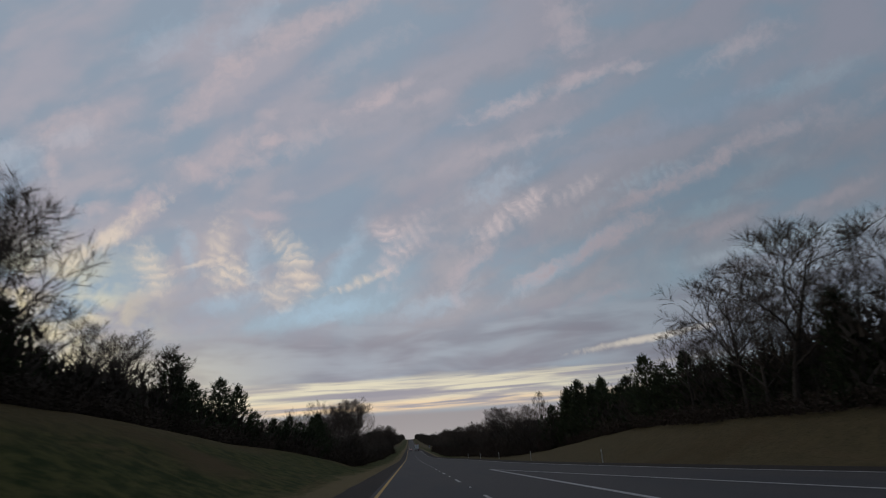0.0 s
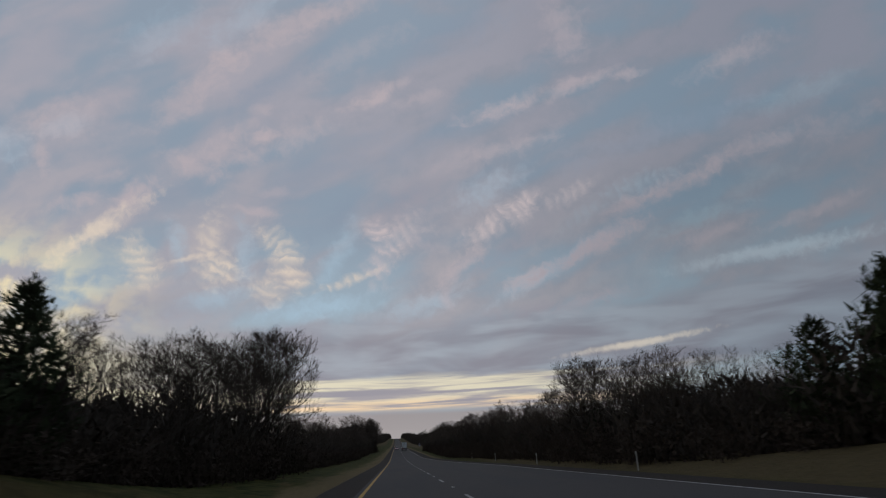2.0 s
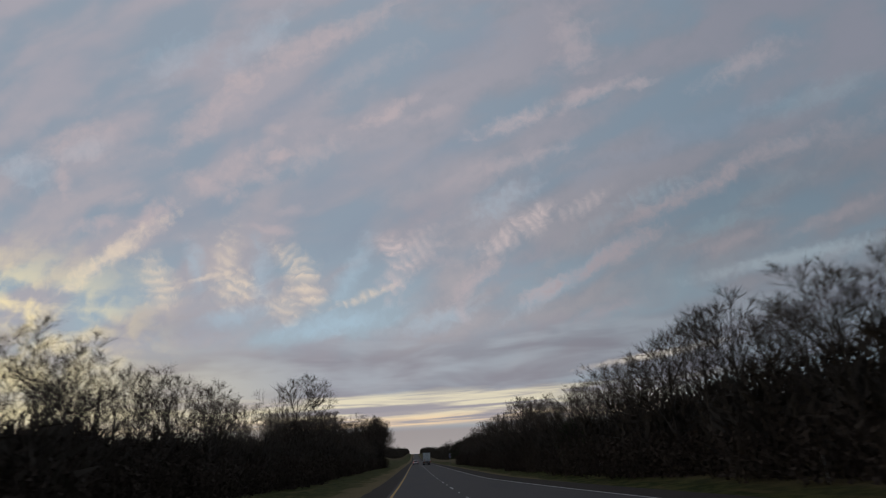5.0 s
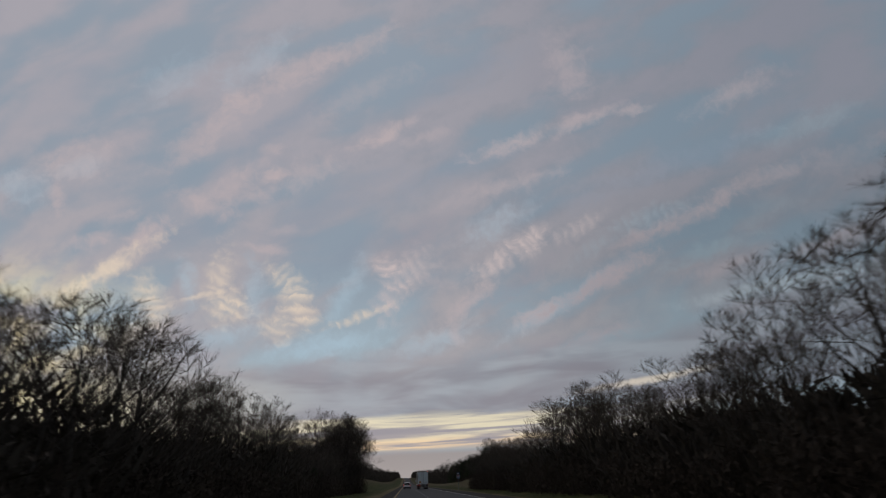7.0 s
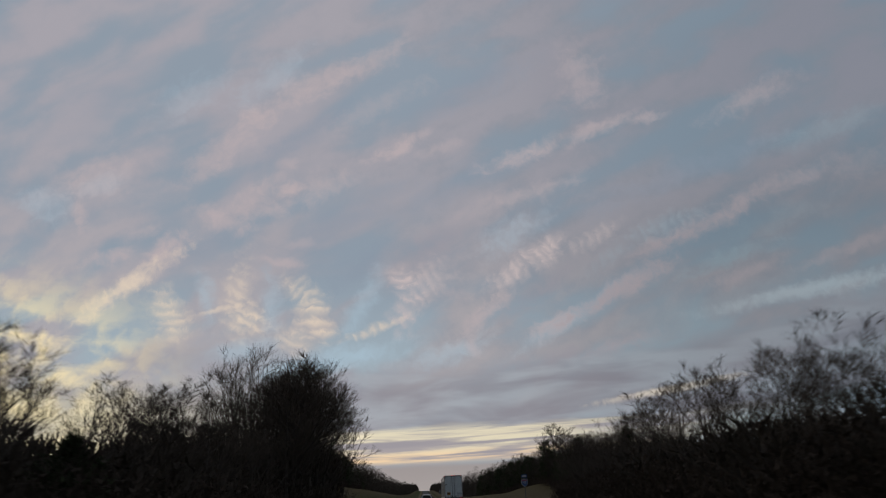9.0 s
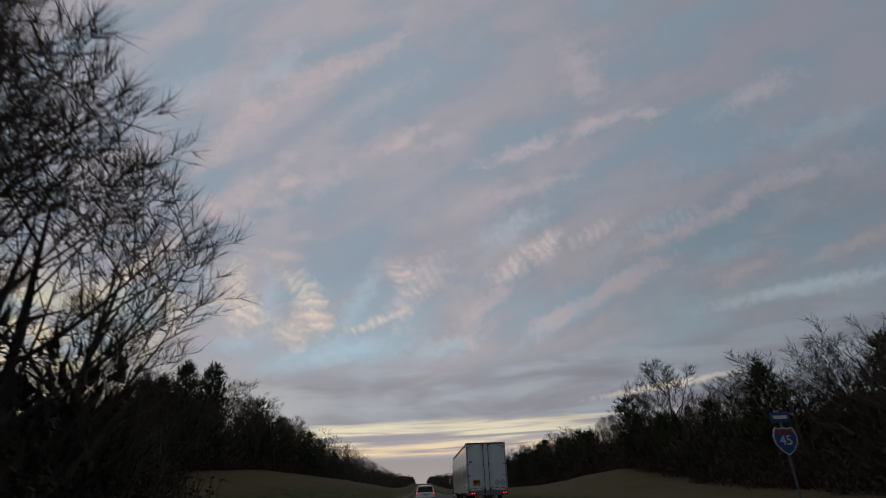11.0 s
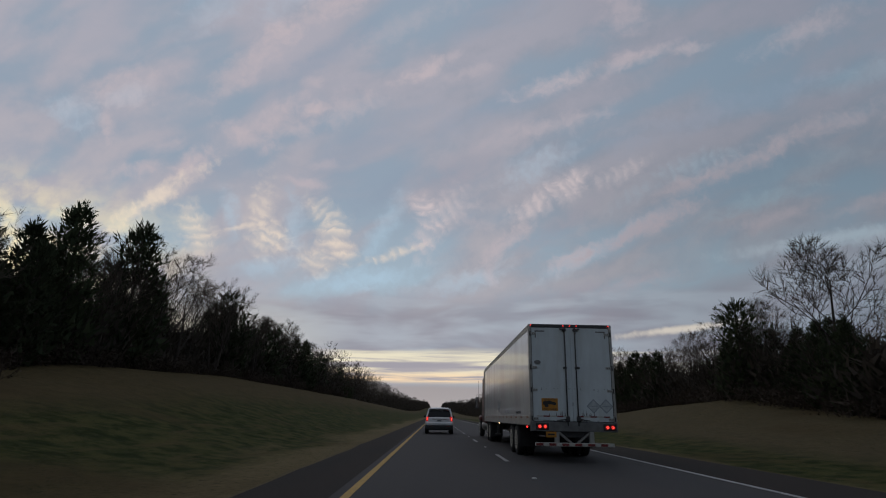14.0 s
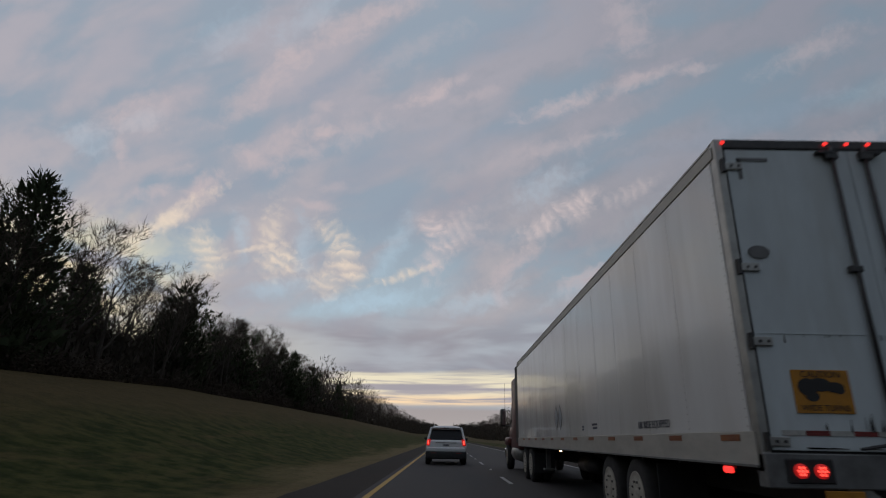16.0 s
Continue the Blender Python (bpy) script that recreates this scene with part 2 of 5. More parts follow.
sky = G.mix(G.m("MULTIPLY", haze, 0.95), sky, G.mix(G.step(elev, 0.0, 3.0), (0.365, 0.320, 0.305), (0.325, 0.286, 0.278)))
# two thin bright streaks towards the north
for az, el, slope, la, lc, force, colour in ((24.0, 8.2, 0.10, 7.5, 0.45, 0.9, (0.64, 0.56, 0.47)), (37.0, 15.0, 0.02, 10.0, 0.9, 0.55, (0.40, 0.46, 0.50))):
    oa = G.m("SUBTRACT", azim, az)
    oe = G.m("SUBTRACT", G.m("SUBTRACT", elev, el), G.m("MULTIPLY", oa, slope))
    oa, oe = G.m("DIVIDE", oa, la), G.m("ADD", G.m("DIVIDE", oe, lc), G.m("MULTIPLY", G.m("SUBTRACT", lump, 0.5), 1.8))
    r = G.m("ADD", G.m("SQRT", G.m("ADD", G.m("MULTIPLY", oa, oa), G.m("MULTIPLY", oe, oe))), G.m("MULTIPLY", G.m("SUBTRACT", grain, 0.5), 1.2))
    sky = G.mix(G.m("MULTIPLY", G.step(r, 1.2, 0.1), force), sky, colour)
# the west, where the sun went down, is the brightest quarter
west = G.m("MULTIPLY", G.step(azim, -20, -38), G.m("MULTIPLY", G.step(elev, -1, 4), G.step(elev, 21, 11)))
sky = G.mix(G.m("MULTIPLY", west, G.m("MULTIPLY", G.step(G.m("ADD", G.m("MULTIPLY", fine_cloud, 0.6), G.m("MULTIPLY", lump, 0.5)), 0.42, 0.68), 0.95)), sky, (0.98, 0.80, 0.44))
glow = G.m("MULTIPLY", G.step(azim, -6, -30), G.m("MULTIPLY", G.step(elev, -2, 2), G.step(elev, 12, 6)))
sky = G.mix(G.m("MULTIPLY", glow, G.step(lump, 0.25, 0.6, 0.28, 0.62)), sky, (0.76, 0.66, 0.43))
# the eastern half of the sky, behind the road user, has gone dull
sky = G.mix(G.step(dy, 0.15, -0.75), sky, (0.165, 0.19, 0.225))
back = G.node("ShaderNodeBackground")
back.inputs["Strength"].default_value = 1.0
sky = G.mix(G.m("MULTIPLY", G.step(azim, 2, 34), G.step(elev, 30, 21)), sky, G.mix(1.0, sky, (0.84, 0.85, 0.85), "MULTIPLY"))
sky = G.mix(1.0, sky, (1.03, 1.062, 1.10), "MULTIPLY")
wt.links.new(sky, back.inputs["Color"])
wt.links.new(back.outputs[0], G.node("ShaderNodeOutputWorld").inputs[0])


# ---------- materials ----------
def material(name, colour, rough=0.8, metal=0.0, second=None, scale=8.0, blend=0.5, bump=0.0, bump_scale=40.0,
             third=None, third_scale=1.2, emit=None, power=0.0, coat=0.0, spread=0.0, stretch=(1, 1, 1)):
    """Two or three colours mixed by noise at real size, with fine relief."""
    mat = bpy.data.materials.new(name)
    mat.use_nodes = True
    g = Graph(mat.node_tree)
    bsdf = mat.node_tree.nodes["Principled BSDF"]
    place = g.node("ShaderNodeTexCoord").outputs["Object"]
    mp = g.node("ShaderNodeMapping")
    mp.inputs["Scale"].default_value = stretch
    mat.node_tree.links.new(place, mp.inputs["Vector"])
    place = mp.outputs[0]
    col = g.mix(0.0, colour, colour)
    if second:
        col = g.mix(g.step(g.noise(place, scale, 5.0, 0.6), 0.5 - blend / 2, 0.5 + blend / 2), colour, second)
    if third:
        col = g.mix(g.step(g.noise(place, third_scale, 3.0, 0.55), 0.45, 0.65), col, third)
    if spread:
        info = g.node("ShaderNodeObjectInfo").outputs["Random"]
        v = g.m("ADD", g.m("MULTIPLY", info, spread), 1 - spread / 2)
        col = g.mix(1.0, col, g.vec(v, v, v), "MULTIPLY")
    g.put(bsdf.inputs["Base Color"], col)
    bsdf.inputs["Roughness"].default_value = rough
    bsdf.inputs["Specular IOR Level"].default_value = 0.12 if rough >= 0.9 else 0.5
    bsdf.inputs["Metallic"].default_value = metal
    bsdf.inputs["Coat Weight"].default_value = coat
    if bump:
        b = g.node("ShaderNodeBump")
        b.inputs["Strength"].default_value = bump
        b.inputs["Distance"].default_value = 0.02
        g.put(b.inputs["Height"], g.noise(place, bump_scale, 4.0, 0.65))
        g.put(bsdf.inputs["Normal"], b.outputs[0])
    if emit:
        bsdf.inputs["Emission Color"].default_value = (*emit, 1)
        bsdf.inputs["Emission Strength"].default_value = power
    return mat


BARK = material("bark", (0.050, 0.042, 0.036), 0.95, second=(0.088, 0.075, 0.064), scale=6, bump=0.6, bump_scale=25, spread=0.5)
TWIG = material("twig", (0.064, 0.051, 0.043), 0.95, second=(0.098, 0.078, 0.063), scale=1.5, spread=0.6)
CEDAR = material("cedar_foliage", (0.032, 0.044, 0.024), 0.95, second=(0.056, 0.064, 0.034), scale=1.2, spread=0.5)
BRUSH = material("brush_twig", (0.046, 0.035, 0.028), 0.95, second=(0.072, 0.055, 0.042), scale=1.0, spread=0.5)


def grass_material():
    """Winter turf: green and brown patches at three sizes, mown streaks along the road, rough relief."""
    mat = bpy.data.materials.new("grass")
    mat.use_nodes = True
    g = Graph(mat.node_tree)
    bsdf = mat.node_tree.nodes["Principled BSDF"]
    at = g.node("ShaderNodeTexCoord").outputs["Object"]
    mp = g.node("ShaderNodeMapping")
    mp.inputs["Scale"].default_value = (1, 0.22, 1)
    mat.node_tree.links.new(at, mp.inputs["Vector"])
    streak = mp.outputs[0]
    col = g.mix(g.step(g.noise(at, 1.3, 6.0, 0.65), 0.36, 0.64), (0.020, 0.032, 0.008), (0.080, 0.078, 0.025))
    col = g.mix(g.step(g.noise(streak, 0.9, 5.0, 0.6), 0.52, 0.74), col, (0.105, 0.080, 0.034))
    # a tan mown strip by the pavement, a greener foot of the bank, browner grass above
    xyz = g.node("ShaderNodeSeparateXYZ")
    mat.node_tree.links.new(at, xyz.inputs[0])
    x = xyz.outputs[0]
    off = g.m("MAXIMUM", g.m("SUBTRACT", g.m("MULTIPLY", x, -1.0), 4.0), g.m("MULTIPLY", g.m("SUBTRACT", x, 9.6), 2.2))
    off = g.m("ADD", off, g.m("MULTIPLY", g.m("SUBTRACT", g.noise(streak, 0.5, 5.0, 0.6), 0.5), 6.0))
    col = g.mix(g.m("MULTIPLY", g.step(off, 6.0, 12.0), 0.75), col, g.mix(g.noise(at, 3.0, 5.0, 0.7), g.mix(g.step(x, 2.0, 8.0), (0.058, 0.042, 0.022), (0.072, 0.056, 0.031)), g.mix(g.step(x, 2.0, 8.0), (0.155, 0.108, 0.056), (0.165, 0.122, 0.071))))
    col = g.mix(g.m("MULTIPLY", g.step(off, 2.6, 0.4), 0.9), col, g.mix(g.noise(at, 3.5, 5.0, 0.7), (0.095, 0.077, 0.037), (0.250, 0.190, 0.100)))
    col = g.mix(g.step(g.noise(at, 0.09, 3.0, 0.55), 0.55, 0.78), col, (0.085, 0.060, 0.028))
    col = g.mix(g.step(g.noise(at, 9.0, 4.0, 0.7), 0.52, 0.70), col, (0.028, 0.030, 0.011))
    g.put(bsdf.inputs["Base Color"], col)
    bsdf.inputs["Roughness"].default_value = 0.95
    bsdf.inputs["Specular IOR Level"].default_value = 0.08
    b = g.node("ShaderNodeBump")
    b.inputs["Strength"].default_value = 1.0
    b.inputs["Distance"].default_value = 0.09
    g.put(b.inputs["Height"], g.noise(at, 6.0, 7.0, 0.7))
    g.put(bsdf.inputs["Normal"], b.outputs[0])
    return mat


GRASS = grass_material()
STRAW = material("dry_grass_blade", (0.095, 0.072, 0.034), 0.9, second=(0.07, 0.054, 0.024), scale=0.9, blend=0.3)
ASPHALT = material("asphalt", (0.034, 0.0297, 0.0280), 0.88, second=(0.045, 0.0395, 0.0370), scale=55, blend=0.6, bump=0.25, bump_scale=160,
                   third=(0.030, 0.029, 0.030), third_scale=0.45, stretch=(1, 0.12, 1))
SHOULDER = material("shoulder_asphalt", (0.030, 0.025, 0.022), 0.92, second=(0.048, 0.039, 0.032), scale=30, bump=0.4, bump_scale=120,
                    third=(0.034, 0.030, 0.026), third_scale=0.6, stretch=(1, 0.2, 1))
GRAVEL = material("verge_gravel", (0.090, 0.074, 0.036), 0.95, second=(0.150, 0.118, 0.062), scale=9, bump=0.8, bump_scale=50)
YELLOW = material("yellow_paint", (0.48, 0.28, 0.035), 0.7, second=(0.36, 0.215, 0.04), scale=14, blend=0.4, stretch=(1, 0.3, 1))
WHITE = material("white_road_paint", (0.44, 0.43, 0.42), 0.7, second=(0.24, 0.235, 0.23), scale=12, blend=0.4, stretch=(1, 0.3, 1))
POSTW = material("post_plastic", (0.52, 0.50, 0.46), 0.6, second=(0.38, 0.36, 0.33), scale=6)
FARLEAF = material("far_wood", (0.048, 0.041, 0.034), 0.95, second=(0.078, 0.064, 0.051), scale=0.4)
GALV = material("galvanised_steel", (0.16, 0.165, 0.17), 0.6, 0.5, second=(0.11, 0.115, 0.12), scale=5)

# ---------- building helpers ----------


def mesh_of(name, bm, mat):
    me = bpy.data.meshes.new(name)
    bm.to_mesh(me)
    bm.free()
    for one in (mat if isinstance(mat, (list, tuple)) else [mat]):
        me.materials.append(one)
    return me


def part(name, bm, mat, parent, label="", smooth=False):
    """One mesh object under a thing or a part."""
    ob = new(name, mesh_of(name, bm, mat) if isinstance(bm, bmesh.types.BMesh) else bm)
    if smooth:
        for f in ob.data.polygons:
            f.use_smooth = True
    ob.parent = parent
    return tagged(ob, label) if label else ob


def thing(name, at, label, category, group="", kind="", turn=0.0, scale=1.0):
    ob = new(name)
    ob.empty_display_size = 0.3
    ob.matrix_basis = pose(*at, 0, 0, turn) @ Matrix.Diagonal((scale, scale, scale, 1))
    return tagged(ob, label, category, group, kind)


def box(bm, x0, x1, y0, y1, z0, z1, bevel=0.0, seg=2):
    """A box, its edges rounded."""
    made = bmesh.ops.create_cube(bm, size=1.0, matrix=Matrix.Translation(((x0 + x1) / 2, (y0 + y1) / 2, (z0 + z1) / 2))
                                 @ Matrix.Diagonal((x1 - x0, y1 - y0, z1 - z0, 1)))
    if bevel:
        edges = {e for v in made["verts"] for e in v.link_edges}
        bmesh.ops.bevel(bm, geom=list(edges), offset=bevel, segments=seg, affect="EDGES", profile=0.5)
    return bm


def rod(bm, a, b, r0, r1=None, sides=8):
    """A round bar from a to b."""
    a, b = Vector(a), Vector(b)
    r1 = r0 if r1 is None else r1
    q = (b - a).to_track_quat("Z", "Y").to_matrix().to_4x4()
    bmesh.ops.create_cone(bm, cap_ends=True, segments=sides, radius1=r0, radius2=max(r1, 0.0005), depth=(b - a).length,
                          matrix=Matrix.Translation((a + b) / 2) @ q)
    return bm


def ring(bm, rows, sides=28, axis="X"):
    """A turned form: rows of (place along the axis, radius)."""
    loops = []
    for s, r in rows:
        loop = []
        for i in range(sides):
            c, d = r * math.cos(2 * math.pi * i / sides), r * math.sin(2 * math.pi * i / sides)
            loop.append(bm.verts.new((s, c, d) if axis == "X" else (c, s, d) if axis == "Y" else (c, d, s)))
        loops.append(loop)
    for a, b in zip(loops, loops[1:]):
        for i in range(sides):
            bm.faces.new((a[i], a[(i + 1) % sides], b[(i + 1) % sides], b[i]))
    for loop in (loops[0], loops[-1]):
        bm.faces.new(loop)
    bmesh.ops.recalc_face_normals(bm, faces=bm.faces)
    return bm


def fresh():
    return bmesh.new()


def raw(name, verts, faces, mat):
    me = bpy.data.meshes.new(name)
    me.from_pydata(verts, [], faces)
    for one in (mat if isinstance(mat, (list, tuple)) else [mat]):
        me.materials.append(one)
    return me


# ---------- ground ----------
LEFT_BANK = [(-200, 4.6), (30, 4.6), (56, 3.5), (68, 2.6), (77, 1.5), (90, 0.4), (330, 0.3), (338, 0.4), (347, 0.9), (355, 1.6), (362, 2.4), (367, 3.2),
             (371, 3.7), (376, 4.0), (385, 4.3), (397, 4.7), (430, 4.8), (470, 4.8), (560, 4.4), (750, 3.2), (1000, 1.5), (3000, 1.0)]
RIGHT_BANK = [(-200, 2.3), (30, 2.4), (55, 2.8), (66, 2.3), (80, 1.6), (92, 0.5), (338, 0.2), (347, 0.6), (362, 1.1), (368, 1.5), (374, 2.0), (384, 3.0), (392, 2.8), (405, 2.2),
              (430, 1.6), (600, 0.5), (3000, 0.5)]
LEFT_EDGE = [(-200, 18), (55, 18), (75, 12), (92, 12), (100, 10.8), (116, 10.8), (128, 12), (300, 12), (317, 10.5), (338, 10.5), (345, 11), (351, 16), (357, 18.5), (361, 18.5), (367, 22), (600, 21), (1500, 15), (3000, 15)]
RIGHT_EDGE = [(-200, 38), (0, 26), (27, 23), (84, 23), (92, 17), (150, 17), (200, 14), (330, 14.5), (340, 20), (346, 22), (361, 22.5), (368, 24), (600, 24), (1500, 18), (3000, 18)]
RAMP = [(-200, 30), (0, 16.5), (27, 13.2), (45, 11.6), (65, 10.6), (120, 10.4), (205, 6.7), (3000, 6.55)]


def along_table(table, y):
    return float(np.interp(y, [r[0] for r in table], [r[1] for r in table]))


def paved_right(y):
    return along_table(RAMP, y) + 2.3


def ground_z(x, y):
    z = road_z(y)
    if x < 0:
        s = ease(4.2, along_table(LEFT_EDGE, y), -x)
        z += along_table(LEFT_BANK, y) * s - 0.10 * ease(2.6, 4.5, -x)
    else:
        p = paved_right(y)
        s = ease(p + 0.6, along_table(RIGHT_EDGE, y), x)
        z += along_table(RIGHT_BANK, y) * s - 0.10 * ease(p - 0.5, p + 1.2, x)
    off = max(0.0, -x - 6 if x < 0 else x - paved_right(y) - 0.4)
    z += 0.10 * min(1.0, off / 4) * noise.noise((x * 0.16, y * 0.11, 0)) + 0.05 * min(1.0, off / 4) * noise.noise((x * 0.6, y * 0.5, 3))
    return z - 0.03 - 0.05 * (1 - min(1.0, off / 2))


def spaced(stops):
    out = []
    for a, b, s in stops:
        n = max(1, round((b - a) / s))
        out += [a + (b - a) * i / n for i in range(n)]
    return out + [stops[-1][1]]


gx = spaced([(-2200, -300, 240), (-300, -60, 30), (-60, -26, 4), (-26, 26, 0.8), (26, 60, 4), (60, 300, 30), (300, 2200, 240)])
gy = spaced([(-160, -10, 15), (-10, 480, 1.6), (480, 800, 10), (800, 2900, 70)])
verts = [(x, y, ground_z(x, y)) for y in gy for x in gx]
w = len(gx)
faces = [(j * w + i, j * w + i + 1, (j + 1) * w + i + 1, (j + 1) * w + i) for j in range(len(gy) - 1) for i in range(w - 1)]
ground = new("ground", raw("ground", verts, faces, GRASS))
for f in ground.data.polygons:
    f.use_smooth = True
tagged(ground, "uneven roadside grass, green with tan patches, rising in banks", "grass", kind="structure")


def strip(name, y0, y1, left, right, lift, mat, label, category, step=5.0, kind="structure", group="", parent=None, thick=0.0, sink=0):
    """A ribbon that lies along the road between two edges (numbers or functions of y)."""
    n = max(1, math.ceil((y1 - y0) / step))
    v, f = [], []
    for i in range(n + 1):
        y = y0 + (y1 - y0) * i / n
        a = left(y) if callable(left) else left
        b = right(y) if callable(right) else right
        z = road_z(y) + lift
        za = ground_z(a, y) - 0.02 if sink < 0 else z
        zb = ground_z(b, y) - 0.02 if sink > 0 else z
        v += [(a, y, za), (b, y, zb), (a, y, za - 0.06 - thick), (b, y, zb - 0.06 - thick)]
    for i in range(n):
        k = 4 * i
        f += [(k, k + 1, k + 5, k + 4), (k + 2, k, k + 4, k + 6), (k + 1, k + 3, k + 7, k + 5)]
    ob = new(name, raw(name, v, f, mat))
    if parent:
        ob.parent = parent
    return tagged(ob, label, category if not parent else "", group, kind if not parent else "")


YEL, DASH = -1.25, 2.34


def edge_line(y):
    return along_table(RAMP, y)


strip("road", -160, 2600, lambda y: YEL - 0.25, edge_line, 0.0, ASPHALT, "dark grey worn asphalt carriageway of a highway", "road", 4.0)
strip("shoulder_left", -160, 2600, lambda y: -3.0 + 0.12 * noise.noise((0, y * 0.25, 7)), YEL - 0.25, -0.004, SHOULDER,
      "narrow darker asphalt shoulder on the median side", "shoulder", 2.0)
strip("shoulder_right", -160, 2600, edge_line, paved_right, -0.004, SHOULDER, "dark asphalt shoulder with a ragged edge", "shoulder", 4.0)
strip("verge_left", -160, 900, lambda y: -3.7 + 0.35 * noise.noise((0, y * 0.3, 1)) + 0.25 * noise.noise((0, y * 1.3, 5)), lambda y: -2.7, -0.03, GRAVEL,
      "strip of brown gravel and dead grass beside the shoulder", "gravel verge", 0.6, sink=-1)
strip("verge_right", -160, 900, lambda y: paved_right(y) - 0.3, lambda y: paved_right(y) + 0.6 + 0.3 * noise.noise((3, y * 0.35, 1)), -0.03, GRAVEL,
      "strip of brown gravel and dead grass beside the shoulder", "gravel verge", 0.6, sink=1)
strip("yellow_line", -160, 2600, YEL - 0.07, YEL + 0.07, 0.006, YELLOW, "solid yellow edge line painted on the asphalt", "road marking", 4.0)
strip("white_edge_line", -160, 2600, lambda y: edge_line(y) - 0.065, lambda y: edge_line(y) + 0.065, 0.006, WHITE,
      "solid white edge line painted on the asphalt", "road marking", 4.0)
strip("gore_line", -160, 44, 5.85, 6.05, 0.007, WHITE, "white line where the slip road joins the lanes", "road marking", 4.0)
strip("gore_line", -40, 44, lambda y: 5.93 + (44 - y) * 0.15, lambda y: 6.07 + (44 - y) * 0.15, 0.007, WHITE,
      "white line along the near side of the slip road, meeting the other", "road marking", 4.0)
k = 0
y = 4.0
while y < 640:
    strip("lane_dash", y, y + 3.05, DASH - 0.06, DASH + 0.06, 0.006, WHITE, "white dash of the broken lane line", "road marking",
          group="lane dashes")
    y += 12.2
STUD = material("stud_reflector", (0.75, 0.74, 0.70), 0.35)
stud_me = mesh_of("reflective_stud", box(fresh(), -0.05, 0.05, -0.05, 0.05, 0, 0.02, 0.008, 1), STUD)
y = 11.6
while y < 470:
    ob = new("reflective_stud", stud_me)
    ob.matrix_basis = pose(DASH, y, road_z(y) + 0.001)
    tagged(ob, "small pale reflective stud stuck to the asphalt", "road stud", "lane studs")
    y += 12.2

# ---------- trees ----------


class Soup:
    """Loose vertices and faces, gathered fast."""

    def __init__(self):
        self.v, self.f = [], []

    def tube(self, pts, radii, sides):
        base = len(self.v)
        for i, p in enumerate(pts):
            d = (pts[min(i + 1, len(pts) - 1)] - pts[max(i - 1, 0)]).normalized()
            u = d.orthogonal().normalized()
            w = d.cross(u)
            for k in range(sides):
                a = 2 * math.pi * k / sides
                self.v.append(p + (u * math.cos(a) + w * math.sin(a)) * radii[i])
        for i in range(len(pts) - 1):
            for k in range(sides):
                a, b = base + i * sides + k, base + i * sides + (k + 1) % sides
                self.f.append((a, b, b + sides, a + sides))

    def blade(self, p, d, length, width, rng):
        s = d.orthogonal()
        s.rotate(Matrix.Rotation(rng.uniform(0, 6.28), 3, d))
        s = s.normalized() * width / 2
        n = len(self.v)
        self.v += [p - s, p + s, p + d * length]
        self.f.append((n, n + 1, n + 2))

    def mesh(self, name, mat):
        return raw(name, [tuple(p) for p in self.v], self.f, mat)


def sway(d, amount, rng):
    return (d + Vector((rng.gauss(0, amount), rng.gauss(0, amount), rng.gauss(0, amount)))).normalized()


